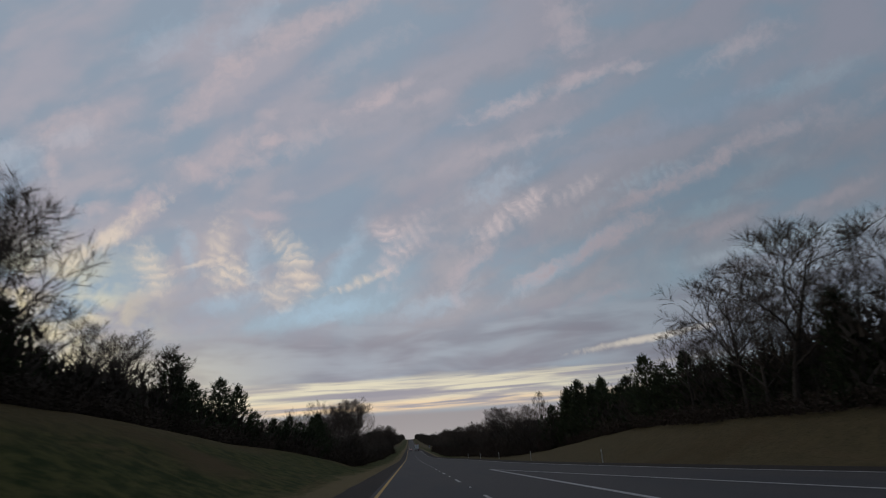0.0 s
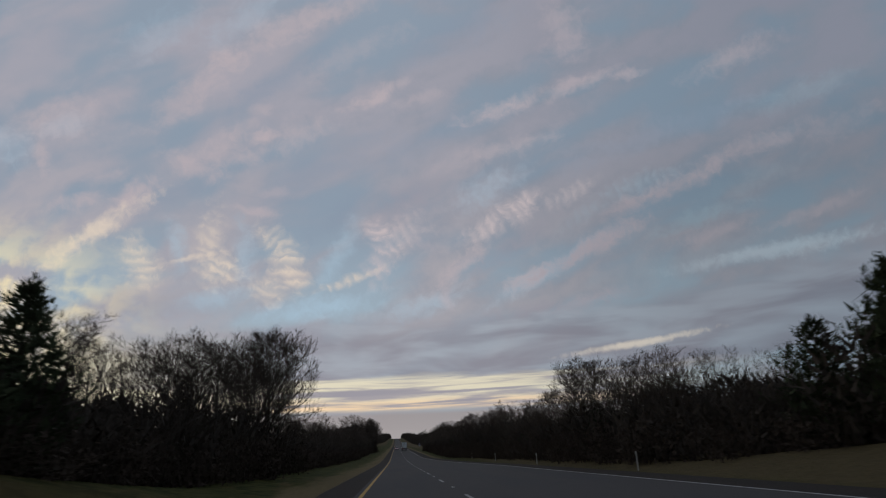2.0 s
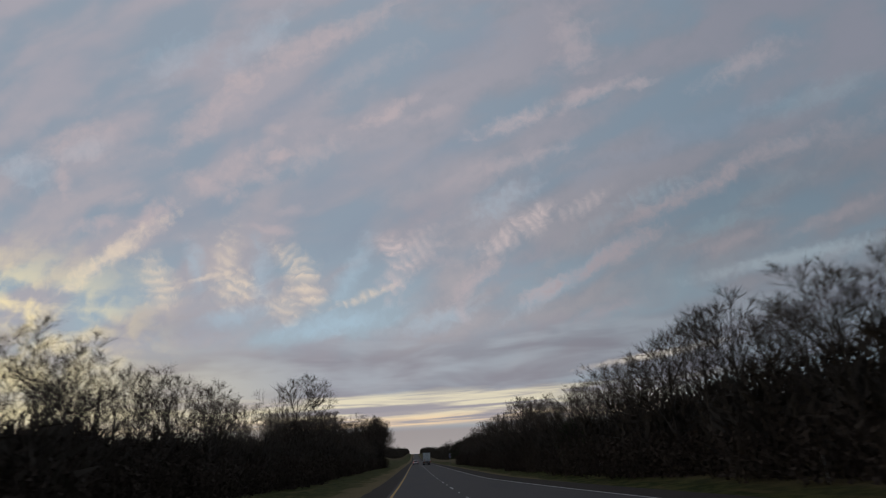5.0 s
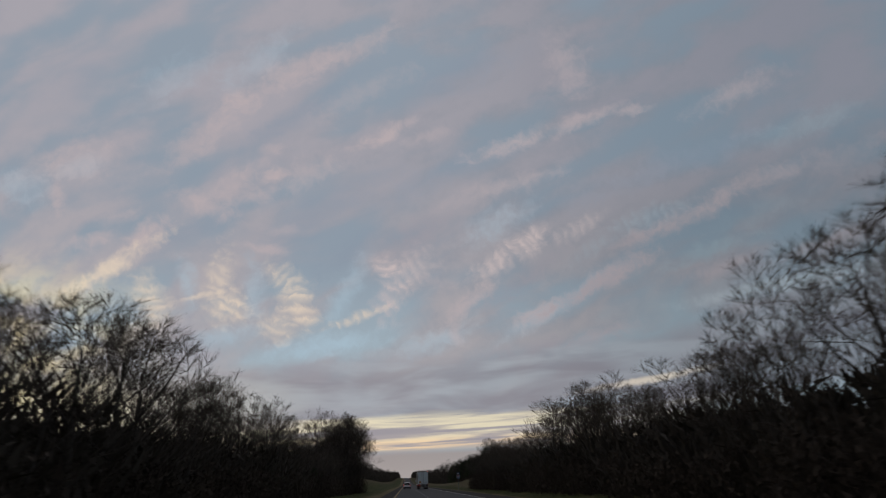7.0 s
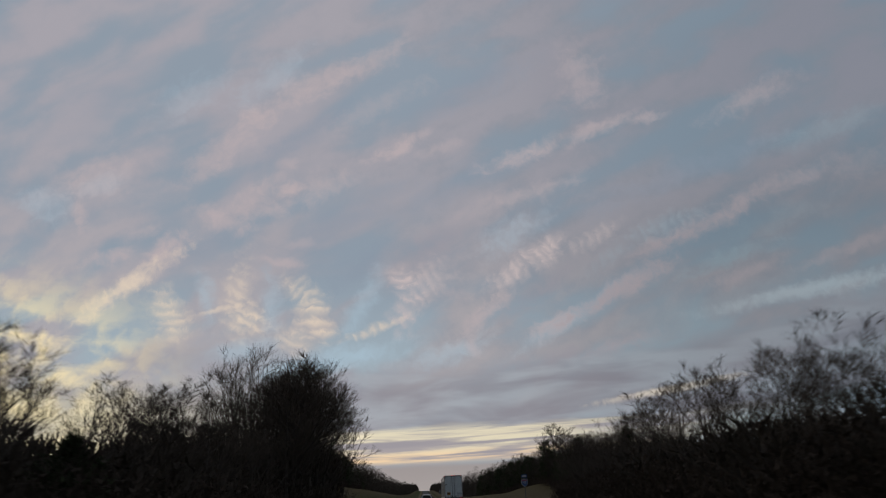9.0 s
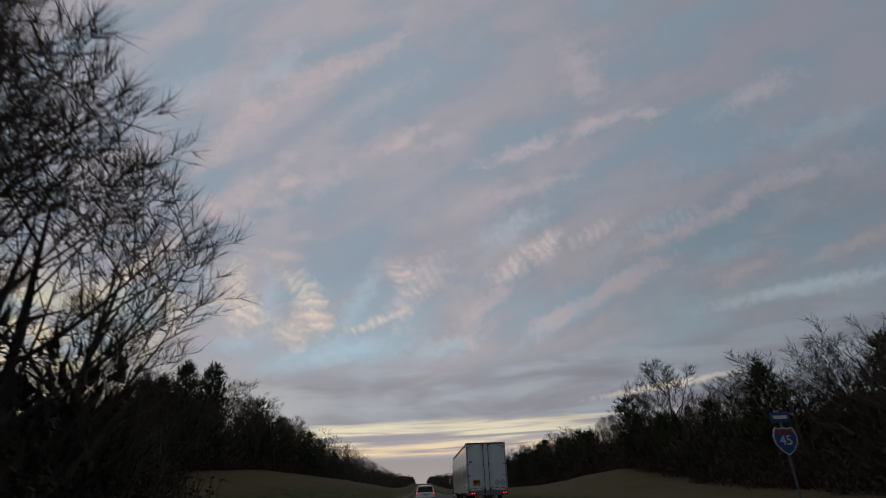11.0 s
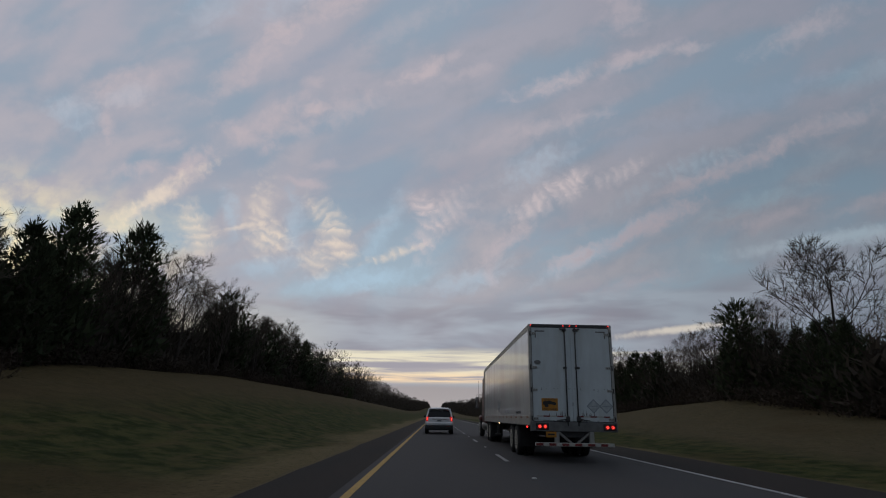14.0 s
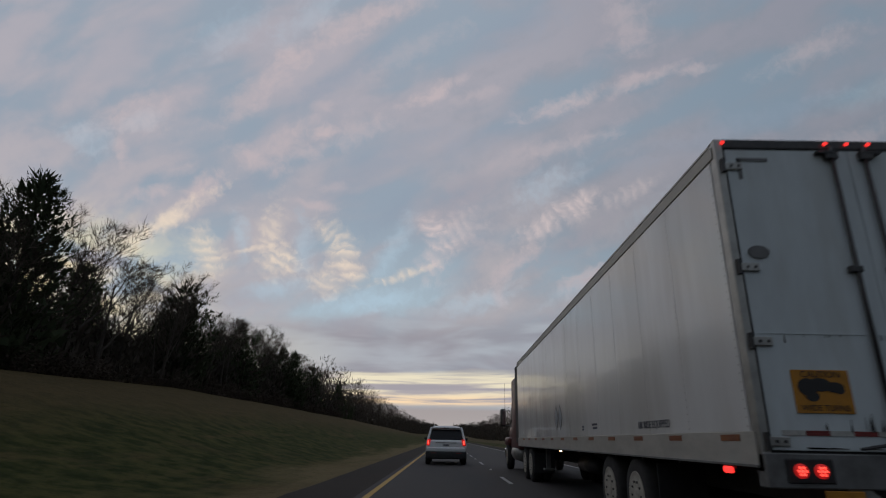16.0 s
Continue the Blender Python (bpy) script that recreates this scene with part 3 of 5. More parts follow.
def bare_tree(seed, fork=0.3, limbs=7, spread=0.9, twig=9, stems=1, subs=6, wander=0.08, rounded=0.9):
    """A leafless tree ten metres high: trunk, limbs that sweep up and out, boughs, and a crown of fine twigs."""
    rng = random.Random(seed)
    wood, fine = Soup(), Soup()

    def sprays(q, d, count, low, high):
        for _ in range(count):
            e = sway((d + Vector((0, 0, 0.22))).normalized(), 0.31, rng)
            fine.blade(q + d * rng.uniform(-0.12, 0.12), e, rng.uniform(low, high), 0.0165, rng)

    def bough(p, d, length, r, level):
        if level == 3:
            d = (d + Vector((0, 0, 0.12))).normalized()
            fine.blade(p, d, length, 0.036, rng)
            for k in range(twig):
                sprays(p + d * length * (0.15 + 0.8 * (k + rng.random()) / twig), d, 1, 0.32, 0.88)
            return
        n = (6, 5, 3)[level]
        pts, radii = [p], [r]
        bend = Vector((rng.gauss(0, 1), rng.gauss(0, 1), 0)) * wander * 0.6
        for i in range(n):
            d = sway(d, wander * (0.5, 1.0, 1.3)[level], rng)
            d = (d + bend * (1 if level else 0.3) + Vector((0, 0, (0.05, 0.09, 0.07)[level]))).normalized()
            p = p + d * length / n
            pts.append(p)
            radii.append(r * (1 - (0.84, 0.82, 0.75)[level] * (i + 1) / n))
        wood.tube(pts, radii, (7, 4, 3)[level])
        kids = (limbs, subs, subs)[level]
        start = fork if level == 0 else 0.22
        for j in range(kids):
            s = start + (1 - start) * (j + rng.uniform(0.1, 0.9)) / kids
            k = min(n - 1, int(s * n))
            q = pts[k].lerp(pts[k + 1], min(1.0, s * n - k))
            along = (pts[k + 1] - pts[k]).normalized()
            a = 2.4 * j + rng.uniform(-0.6, 0.6) + level
            side = Vector((math.cos(a), math.sin(a), 0.0 if level == 0 else rng.uniform(-0.4, 0.8)))
            side = (side - along * side.dot(along)).normalized()
            e = (along + side * rng.uniform(0.75, 1.15) * spread * (1.25 - 0.5 * s if level == 0 else 1.0)).normalized()
            grow = (0.70, 0.58, 0.56)[level] * (1.12 - 0.62 * s) * rng.uniform(0.8, 1.2)
            bough(q, e, length * grow, max(0.008, radii[k] * (0.52, 0.50, 0.5)[level]), level + 1)
        if level == 2:
            sprays(pts[-1], d, 5, 0.4, 0.9)

    for s in range(stems):
        a = rng.uniform(0, 6.28)
        lean = Vector((math.cos(a), math.sin(a), 0)) * (0.26 if stems > 1 else 0.05)
        bough(Vector((lean.x * 1.2, lean.y * 1.2, -0.2)), (Vector((0, 0, 1)) + lean).normalized(), 7.6 * rng.uniform(0.85, 1.0), 0.17 if stems == 1 else 0.10, 0)
    # the crown closes to a rounded outline: shoots that reach past it are drawn in
    reach = sorted(math.hypot(p.x, p.y) for p in fine.v)[int(rounded * len(fine.v))]
    high = sorted(p.z for p in fine.v)[int(0.93 * len(fine.v))]
    for p in wood.v + fine.v:
        r = math.hypot(p.x, p.y)
        if r > reach:
            k = (reach + (r - reach) * 0.68) / r
            p.x *= k
            p.y *= k
        if p.z > high:
            p.z = high + (p.z - high) * 0.7
    top = sorted(p.z for p in fine.v)[int(0.98 * len(fine.v))]
    for p in wood.v + fine.v:
        p *= 10 / top
    return wood.mesh("trunk", BARK), fine.mesh("crown", TWIG)


def cedar_tree(seed, wide=0.2, columnar=0.6, tips=2, sprays=2550):
    """A dark cedar ten metres high: trunk, up-swept boughs in a ragged cone with one or more pointed tips, dense inside and finely fringed."""
    rng = random.Random(seed)
    wood, fine = Soup(), Soup()
    wood.tube([Vector((0, 0, -0.2)), Vector((0, 0, 5)), Vector((0, 0, 9.4))], [0.2, 0.12, 0.02], 6)
    tops = [(Vector((0, 0, 0)), 1.0)] + [(Vector((rng.uniform(-1, 1), rng.uniform(-1, 1), 0)) * 10 * wide * 0.6, rng.uniform(0.66, 0.94)) for _ in range(tips)]
    lobes = [rng.uniform(0.72, 1.2) for _ in range(24)]

    def hull(h, a):
        """Reach of the cone at the height h (0 to 1) and the bearing a."""
        k = int(h * 4) * 6 + int(a / 6.2832 * 6) % 6
        return 10 * wide * min(1.0, (1 - h) ** columnar * 1.05) * min(1.0, 0.62 + h * 3) * lobes[k % 24]

    # the dense inside
    for i in range(820):
        off, tall = tops[0] if rng.random() < 0.7 else rng.choice(tops)
        h, a = rng.random() ** 1.15 * 0.97, rng.uniform(0, 6.2832)
        r = hull(h, a) * 0.82 * math.sqrt(rng.random())
        p = Vector((off.x * min(1, h * 1.5) + math.cos(a) * r, off.y * min(1, h * 1.5) + math.sin(a) * r, 0.1 + 9.3 * h * tall))
        fine.blade(p, sway(Vector((math.cos(a) * 0.5, math.sin(a) * 0.5, 0.8)), 0.35, rng), rng.uniform(0.4, 0.85), rng.uniform(0.30, 0.52) * (1.1 - 0.6 * h), rng)
    # boughs with fringes of fine sprays
    boughs = 150
    for i in range(boughs):
        off, tall = tops[0] if rng.random() < 0.7 else rng.choice(tops)
        h, a = 0.97 * ((i + rng.random()) / boughs) ** 1.1, rng.uniform(0, 6.2832)
        reach = hull(h, a) * rng.uniform(0.85, 1.25) + 0.12
        base = Vector((off.x * min(1, h * 1.5), off.y * min(1, h * 1.5), 0.15 + 9.1 * h * tall))
        out = Vector((math.cos(a), math.sin(a), rng.uniform(0.25, 0.65)))
        end = base + out * reach
        if i % 3 == 0:
            wood.tube([base, base.lerp(end, 0.8)], [0.035, 0.01], 3)
        for k in range(sprays // boughs):
            s = 0.35 + 0.65 * rng.random() ** 0.7
            droop = Vector((0, 0, -0.10 * reach * math.sin(math.pi * s)))
            p = base.lerp(end, s) + droop + Vector((rng.gauss(0, 0.13), rng.gauss(0, 0.13), rng.gauss(0, 0.11)))
            fine.blade(p, sway((out * 0.7 + Vector((0, 0, 0.45))).normalized(), 0.32, rng), rng.uniform(0.16, 0.42), rng.uniform(0.05, 0.12), rng)
    for off, tall in tops:
        for k in range(46):
            z = rng.uniform(0.86, 1.0)
            w = 0.45 * (1.02 - z) / 0.16
            p = Vector((off.x + rng.gauss(0, 0.10 + 0.2 * w), off.y + rng.gauss(0, 0.10 + 0.2 * w), 9.7 * tall * z))
            fine.blade(p, sway(Vector((0, 0, 1)), 0.25, rng), rng.uniform(0.2, 0.45), rng.uniform(0.06, 0.13), rng)
    return wood.mesh("trunk", BARK), fine.mesh("crown", CEDAR)


def thicket(seed, leafy=0.35):
    """Dense leafless brush, five metres wide and four high: stems, and twigs with some dead leaves."""
    rng = random.Random(seed)
    wood, fine = Soup(), Soup()
    for i in range(46):
        x, y = rng.uniform(-2.6, 2.6), rng.uniform(-1.5, 1.5)
        hgt = 4.0 * rng.uniform(0.45, 1.0) * (1 - 0.25 * abs(x) / 2.6)
        d = sway(Vector((0, 0, 1)), 0.2, rng)
        pts = [Vector((x, y, -0.1))]
        for k in range(2):
            d = sway(d, 0.2, rng)
            pts.append(pts[-1] + d * hgt / 2)
        wood.tube(pts, [0.026, 0.018, 0.005], 3)
        for k in range(11):
            s = rng.uniform(0.1, 1) * 2
            j = min(1, int(s))
            fine.blade(pts[j].lerp(pts[j + 1], s - j), sway(d, 0.7, rng), rng.uniform(0.3, 0.8), 0.045, rng)
        for k in range(int(34 * leafy)):
            q = Vector((x, y, 0)) + Vector((rng.gauss(0, 0.35), rng.gauss(0, 0.35), rng.random() ** 1.4 * hgt * 0.85))
            fine.blade(q, sway(Vector((0, 0, 1)), 0.9, rng), 0.27, 0.17, rng)
    return wood.mesh("stem_tangle", BRUSH), fine.mesh("twig_tangle", BRUSH)


BARE = [bare_tree(11), bare_tree(12, 0.22, 8, 1.05), bare_tree(13, 0.32, 8, 0.75), bare_tree(14, 0.2, 6, 0.8, 9, 2, 5), bare_tree(15, 0.26, 9, 0.95, 10, 1, 5),
        bare_tree(19, 0.15, 5, 0.75, 8, 3, 5)]
THIN = [bare_tree(16, 0.3, 7, 0.8, 4, 1, 5), bare_tree(17, 0.24, 7, 0.95, 4, 1, 5), bare_tree(18, 0.2, 5, 0.75, 4, 2, 4)]
OAK = [bare_tree(21, 0.2, 9, 1.2, 11, 1, 7, 0.14), bare_tree(22, 0.26, 9, 1.1, 11, 1, 7, 0.14)]
CEDARS = [cedar_tree(31, 0.30, 0.60, 3), cedar_tree(32, 0.36, 0.72, 3), cedar_tree(33, 0.26, 0.52, 2), cedar_tree(34, 0.34, 0.80, 2, 3000), cedar_tree(35, 0.34, 0.50, 4)]
BRUSHES = [thicket(41), thicket(42, 0.6), thicket(43, 0.15)]
LABELS = {
    "bare_tree": ("leafless grey-brown tree with fine twigs in the roadside wood", "tree"),
    "oak_tree": ("broad leafless oak with spreading crooked limbs", "tree"),
    "cedar_tree": ("dense dark green cedar with a ragged pointed top", "conifer"),
    "thicket": ("tangle of brown leafless brush under the trees", "brush"),
}
PARTS = {"bare_tree": ("trunk", "crown"), "oak_tree": ("trunk", "crown"), "cedar_tree": ("trunk", "crown"), "thicket": ("stem_tangle", "twig_tangle")}


def plant(kind, pair, x, y, top, rng, wide=1.0):
    """Set a tree of that kind on the ground so that it reaches the height top (metres above the ground)."""
    z = ground_z(x, y) - 0.05
    s = top / (4.0 if kind == "thicket" else 10.0)
    root = new(kind)
    label, category = LABELS[kind]
    if kind != "thicket":
        label = ("tall " if top > 10.5 else "small " if top < 6 else "") + label
    tagged(root, label, category, "trees along the road" if kind != "thicket" else "brush along the road")
    w = s * wide * rng.uniform(0.9, 1.1)
    if kind == "thicket":
        w = max(w, 0.85)
        turn = rng.choice((90, 270)) + rng.uniform(-25, 25)
    else:
        turn = rng.uniform(0, 360)
    root.empty_display_size = 0.3
    root.matrix_basis = pose(x, y, z, 0, 0, turn) @ Matrix.Diagonal((w, w, s, 1))
    for name, me in zip(PARTS[kind], pair):
        ob = new(name, me)
        ob.parent = root
        if kind == "thicket":
            tagged(ob, kind="stuff")
    return root


# height of the wood's skyline over the road as it was a little before, metre by metre
LEFT_TOPS = [(0, 13), (27, 13.8), (31, 10.8), (36, 9.4), (42, 10.4), (47, 10.8), (51, 8.4), (55, 8.8), (60, 9.2), (64, 6.0), (70, 5.9),
             (76, 6.5), (81, 7.3), (86, 6.3), (92, 7.6), (97, 8.0), (102, 8.3), (106, 10.8), (113, 10.8), (116, 8.0), (121, 6.4),
             (124, 6.0), (127, 5.6), (135, 5.6), (140, 6.3), (150, 6.3), (170, 5.7), (185, 6.0), (205, 6.0), (214, 6.0), (220, 7.4)]
LEFT_TOPS_2 = [(221, 8.0), (230, 8.5), (236, 9.6), (241, 7.0), (247, 9.0), (251, 8.8), (256, 10.6), (261, 8.4), (268, 9.3), (272, 7.3),
               (290, 7.6), (312, 6.8), (320, 13.2), (327, 15.0), (333, 13.4), (336.5, 12.6), (339, 9.4), (341, 7.8), (346, 7.6), (350, 7.6), (353, 7.4), (361, 7.6),
               (367, 11.5), (372, 12.3), (380, 13.2), (390, 12.8), (400, 12.8), (415, 13.5), (440, 13.5), (480, 11.0), (900, 11.0)]
RIGHT_TOPS = [(0, 9.0), (22, 9.4), (27, 10.0), (32, 9.6), (38, 9.7), (43, 9.4), (47, 9.0), (52, 8.0), (57, 6.6), (62, 6.3), (67, 8.4),
              (72, 8.8), (76, 9.4), (80, 8.9), (86, 9.0), (89, 6.0), (91, 5.3), (93, 6.0), (98, 6.8), (107, 7.6), (112, 8.4), (117, 8.0), (120, 5.8),
              (126, 5.8), (131, 4.6), (136, 6.7), (141, 5.0), (143, 7.2), (150, 7.3), (165, 8.0), (178, 8.6), (200, 7.4)]
RIGHT_TOPS_2 = [(215, 7.0), (221, 7.4), (226, 9.2), (231, 7.8), (238, 6.9), (246, 7.3), (255, 7.8), (262, 8.4), (268, 8.0), (274, 6.1), (285, 6.6),
                (300, 6.9), (315, 5.7), (330, 5.8), (340, 7.4), (348, 10.0), (354, 9.6), (361, 8.0), (368, 7.8), (382, 8.6), (410, 9.6),
                (440, 9.6), (900, 9.0)]
# share of cedars along each side
LEFT_CEDAR = [(0, 0.0), (43, 0.05), (47, 0.75), (64, 0.75), (70, 0.6), (82, 0.6), (85, 0.0), (126, 0.0), (130, 0.06), (320, 0.06), (321, 0.0), (350, 0.0), (353, 0.4), (366, 0.45), (374, 0.45), (380, 0.25), (420, 0.3), (600, 0.3)]
RIGHT_CEDAR = [(0, 0.0), (44, 0.0), (48, 0.85), (87, 0.9), (90, 0.06), (330, 0.06), (345, 0.2), (362, 0.25), (368, 0.5), (420, 0.4), (600, 0.3)]

# single trees that stand out: side, distance from the road's axis, place along it, height over the road
FEATURED = [(1, 23.0, 33, 13.2), (1, 23.5, 39, 13.0), (-1, 20.5, 25, 13.6), (-1, 12.5, 211.5, 10.8), (1, 18.5, 125, 7.0), (1, 24.5, 374, 12.2), (1, 26.0, 366, 9.6), (1, 26.5, 384, 10.8),
            (-1, 11.6, 106, 10.9), (-1, 11.8, 111, 10.8), (1, 17.6, 110, 8.4), (1, 15.5, 261, 9.2)]
# tall cedars over the rest of the wood
FEATURED_CEDAR = [(1, 23.0, 53.5, 9.6), (1, 23.5, 83.0, 9.9), (-1, 22.0, 373, 14.0), (-1, 22.5, 381, 15.6), (-1, 21.5, 369.5, 10.4), (-1, 23.0, 401, 14.5), (1, 24.0, 384, 11.0)]
rng = random.Random(5)
behind = []
for side, off, y, top in FEATURED:
    x = side * off
    plant("oak_tree", rng.choice(OAK), x, y, top + road_z(max(0, y - 28)) - ground_z(x, y), rng, 0.95)
plant("bare_tree", BARE[2], 40.0, 174.0, 17.0 + road_z(150) - ground_z(40.0, 174.0), rng, 0.6)
for side, off, y, top in FEATURED_CEDAR:
    x = side * off
    plant("cedar_tree", CEDARS[rng.choice((2, 4))], x, y, top + road_z(y) - ground_z(x, y), rng, 0.95)
plant("cedar_tree", CEDARS[2], 23.5, 28.5, 12.2 - ground_z(23.5, 28.5), random.Random(3), 0.95)
for side, edge, tops, cedars in ((-1, LEFT_EDGE, LEFT_TOPS + LEFT_TOPS_2, LEFT_CEDAR), (1, RIGHT_EDGE, RIGHT_TOPS + RIGHT_TOPS_2, RIGHT_CEDAR)):
    y = 4.0
    while y < 520:
        e = along_table(edge, y)
        want = along_table(tops, y) + road_z(max(0, y - 28))
        x = side * (e + rng.uniform(0.0, 1.5))
        full = max(2.5, want - ground_z(x, y))
        share = along_table(cedars, y)
        # the front of the wood
        if rng.random() < share:
            if share < 0.12:
                full *= 0.6
            plant("cedar_tree", rng.choice(CEDARS), x, y, full * rng.uniform(0.90, 1.06), rng, 1.05 if full > 6 else 1.3)
        else:
            plant("bare_tree", rng.choice(BARE), x, y, full * rng.uniform(0.8, 1.12), rng, 1.1 if full > 6 else 1.3)
        if y < 46:
            x1, y1 = side * (e + rng.uniform(0.8, 2.5)), y + rng.uniform(0.8, 2)
            plant("cedar_tree", rng.choice(CEDARS), x1, y1, full * rng.uniform(0.42, 0.62), rng, 1.2)
        if side < 0 and 316 < y < 337:
            for k in range(2 if y < 327 else 1):
                x1, y1 = -(e + rng.uniform(-0.3, 2.5)), y + rng.uniform(0.6, 2.4)
                plant("bare_tree", rng.choice(BARE), x1, y1, full * rng.uniform(0.72, 1.0), rng, 1.15)
        # the second row
        x2 = side * (e + rng.uniform(4.0, 7.0))
        y2 = y + rng.uniform(-1.5, 1.5)
        reach = (want - ground_z(x2, y2)) * (1.0 + 0.10 * rng.random())
        if rng.random() < (share * 0.8 + 0.1 if share > 0.12 else 0):
            plant("cedar_tree", rng.choice(CEDARS), x2, y2, max(2.5, reach * rng.uniform(0.92, 1.08)), rng)
        else:
            s = max(2.5, reach) / 10
            behind.append((rng.choice(THIN), pose(x2, y2, ground_z(x2, y2) - 0.05, 0, 0, rng.uniform(0, 360)) @ Matrix.Diagonal((s, s, s, 1))))
        y += rng.uniform(2.6, 3.8) if y < 440 else rng.uniform(5, 7)
    # brush along the foot of the wood
    y = 2.0
    while y < 470:
        e = along_table(edge, y)
        want = along_table(tops, y)
        low = 2.0 if along_table(LEFT_BANK if side < 0 else RIGHT_BANK, y) > 1.2 else 3.6
        x = side * (e - 0.6 + rng.uniform(-0.5, 0.8))
        plant("thicket", rng.choice(BRUSHES), x, y, min(low, 0.62 * want) * rng.uniform(0.85, 1.2), rng)
        y += rng.uniform(3.2, 3.9)

# the bare trees behind the front row, interlaced past telling apart
for k, mat in ((0, BARK), (1, TWIG)):
    vs, fs, base = [], [], 0
    for pair, m in behind:
        me = pair[k]
        co = np.empty(len(me.vertices) * 3)
        me.vertices.foreach_get("co", co)
        co = co.reshape(-1, 3) @ np.array(m.to_3x3()).T + np.array(m.translation)
        vs.append(co)
        fs += [tuple(i + base for i in p.vertices) for p in me.polygons]
        base += len(co)
    ob = new("back_wood", raw("back_wood", np.concatenate(vs).tolist(), fs, mat))
    tagged(ob, "interlaced bare " + ("trunks and boughs" if k == 0 else "twigs") + " of the wood behind the front row", "woods", kind="stuff")

# woods farther back and far down the road, too dense to count
rng = random.Random(8)
for side, edge, tops, cedars in ((-1, LEFT_EDGE, LEFT_TOPS + LEFT_TOPS_2, LEFT_CEDAR), (1, RIGHT_EDGE, RIGHT_TOPS + RIGHT_TOPS_2, RIGHT_CEDAR)):
    soup = Soup()
    y = -20.0
    while y < 1900:
        near = y < 470
        for row in range(5 if near else 3):
            x = side * (along_table(edge, y) + (1.5 + 4.2 * row if near else 2 + 6 * row) + rng.uniform(-1.5, 1.5))
            yy = y + rng.uniform(-1.5, 1.5)
            z = ground_z(x, yy)
            if near:
                full = along_table(tops, y) + road_z(max(0, y - 28)) - z
                fill = (0.82 if side < 0 else 0.90) + 0.08 * along_table(cedars, y)
                if along_table(tops, y) > 9.5 and side < 0 and 90 < y < 345:
                    fill = 0.74
                hgt = max(1.5, full * fill * rng.uniform(0.75, 1.12) * (1 if row else 0.75))
                count = 60
            else:
                hgt, count = 10.5 + 5.0 * noise.noise((side * 3.0, y * 0.013, row)) + rng.uniform(-2.0, 2.5), 230 if y < 720 else 110
            if near and row:
                soup.tube([Vector((x, yy, z - 0.3)), Vector((x + rng.uniform(-.4, .4), yy, z + hgt * 0.95))], [0.08, 0.012], 3)
            for k in range(count + (120 if near and row < 4 else 0)):
                h = rng.random() * (0.80 if k >= count else 1.0)
                r = (0.8 + 1.5 * math.sin(math.pi * min(1, h * 0.8 + 0.2))) * (1 if near else 1.7)
                a = rng.uniform(0, 6.28)
                p = Vector((x + math.cos(a) * r * rng.random(), yy + math.sin(a) * r * rng.random(), z + h * hgt * 0.93))
                d = sway(Vector((math.cos(a) * 0.5, math.sin(a) * 0.5, 1)), 0.4, rng)
                soup.blade(p, d, rng.uniform(0.5, 1.1), ((0.26 if row < 2 else 0.6) if k >= count else 0.07 + 0.16 * (1 - h)) if near else (0.40 - 0.26 * h if y < 720 else 0.95 - 0.6 * h), rng)
        y += (2.0 if near else 6.5) * rng.uniform(0.8, 1.2)
    ob = new("far_wood", soup.mesh("far_wood", FARLEAF))
    tagged(ob, "dark leafless wood thinning towards the skyline", "woods", kind="stuff")

# ---------- the vehicles ----------
PANEL = material("white_trailer_panel", (0.78, 0.78, 0.765), 0.24, second=(0.70, 0.69, 0.67), scale=1.3, blend=0.5, coat=0.4,
                 third=(0.62, 0.605, 0.575), third_scale=0.8, stretch=(1, 1.2, 0.25), spread=0.06, bump=0.03, bump_scale=2.0)
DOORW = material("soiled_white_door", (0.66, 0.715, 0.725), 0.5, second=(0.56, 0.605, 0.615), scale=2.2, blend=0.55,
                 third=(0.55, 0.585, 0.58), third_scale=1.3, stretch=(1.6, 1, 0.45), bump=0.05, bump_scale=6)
ALU = material("dull_aluminium", (0.46, 0.45, 0.42), 0.45, 0.75, second=(0.34, 0.33, 0.31), scale=7)
CREAMRAIL = material("faded_cream_rail", (0.46, 0.44, 0.39), 0.5, second=(0.36, 0.34, 0.30), scale=5, stretch=(1, 0.4, 1))
STEEL = material("dark_steel", (0.055, 0.055, 0.058), 0.5, 0.6, second=(0.09, 0.085, 0.08), scale=12)
GREYSTEEL = material("grey_painted_steel", (0.19, 0.19, 0.188), 0.6, 0.2, second=(0.12, 0.118, 0.112), scale=6)
BLACK = material("black_plastic", (0.018, 0.018, 0.019), 0.6, second=(0.03, 0.03, 0.03), scale=9)
GRIME = material("road_grime", (0.10, 0.095, 0.088), 0.85, second=(0.05, 0.048, 0.045), scale=15)
RUBBER = material("tyre_rubber", (0.020, 0.019, 0.019), 0.88, second=(0.034, 0.032, 0.030), scale=8, bump=0.3, bump_scale=60)
RIM = material("polished_wheel", (0.50, 0.47, 0.40), 0.7, 0.1, second=(0.26, 0.24, 0.20), scale=9, blend=0.7)
REDLAMP = material("lit_red_lamp", (0.40, 0.01, 0.01), 0.3, emit=(1.0, 0.035, 0.03), power=1.5)
HOTLAMP = material("bright_lamp_core", (0.5, 0.1, 0.05), 0.3, emit=(1.0, 0.07, 0.05), power=1.7)
LENS = material("red_lamp_lens", (0.22, 0.008, 0.008), 0.25, emit=(1.0, 0.03, 0.03), power=0.28)
AMBER = material("amber_lamp", (0.6, 0.3, 0.05), 0.3, emit=(1.0, 0.62, 0.30), power=5.0)
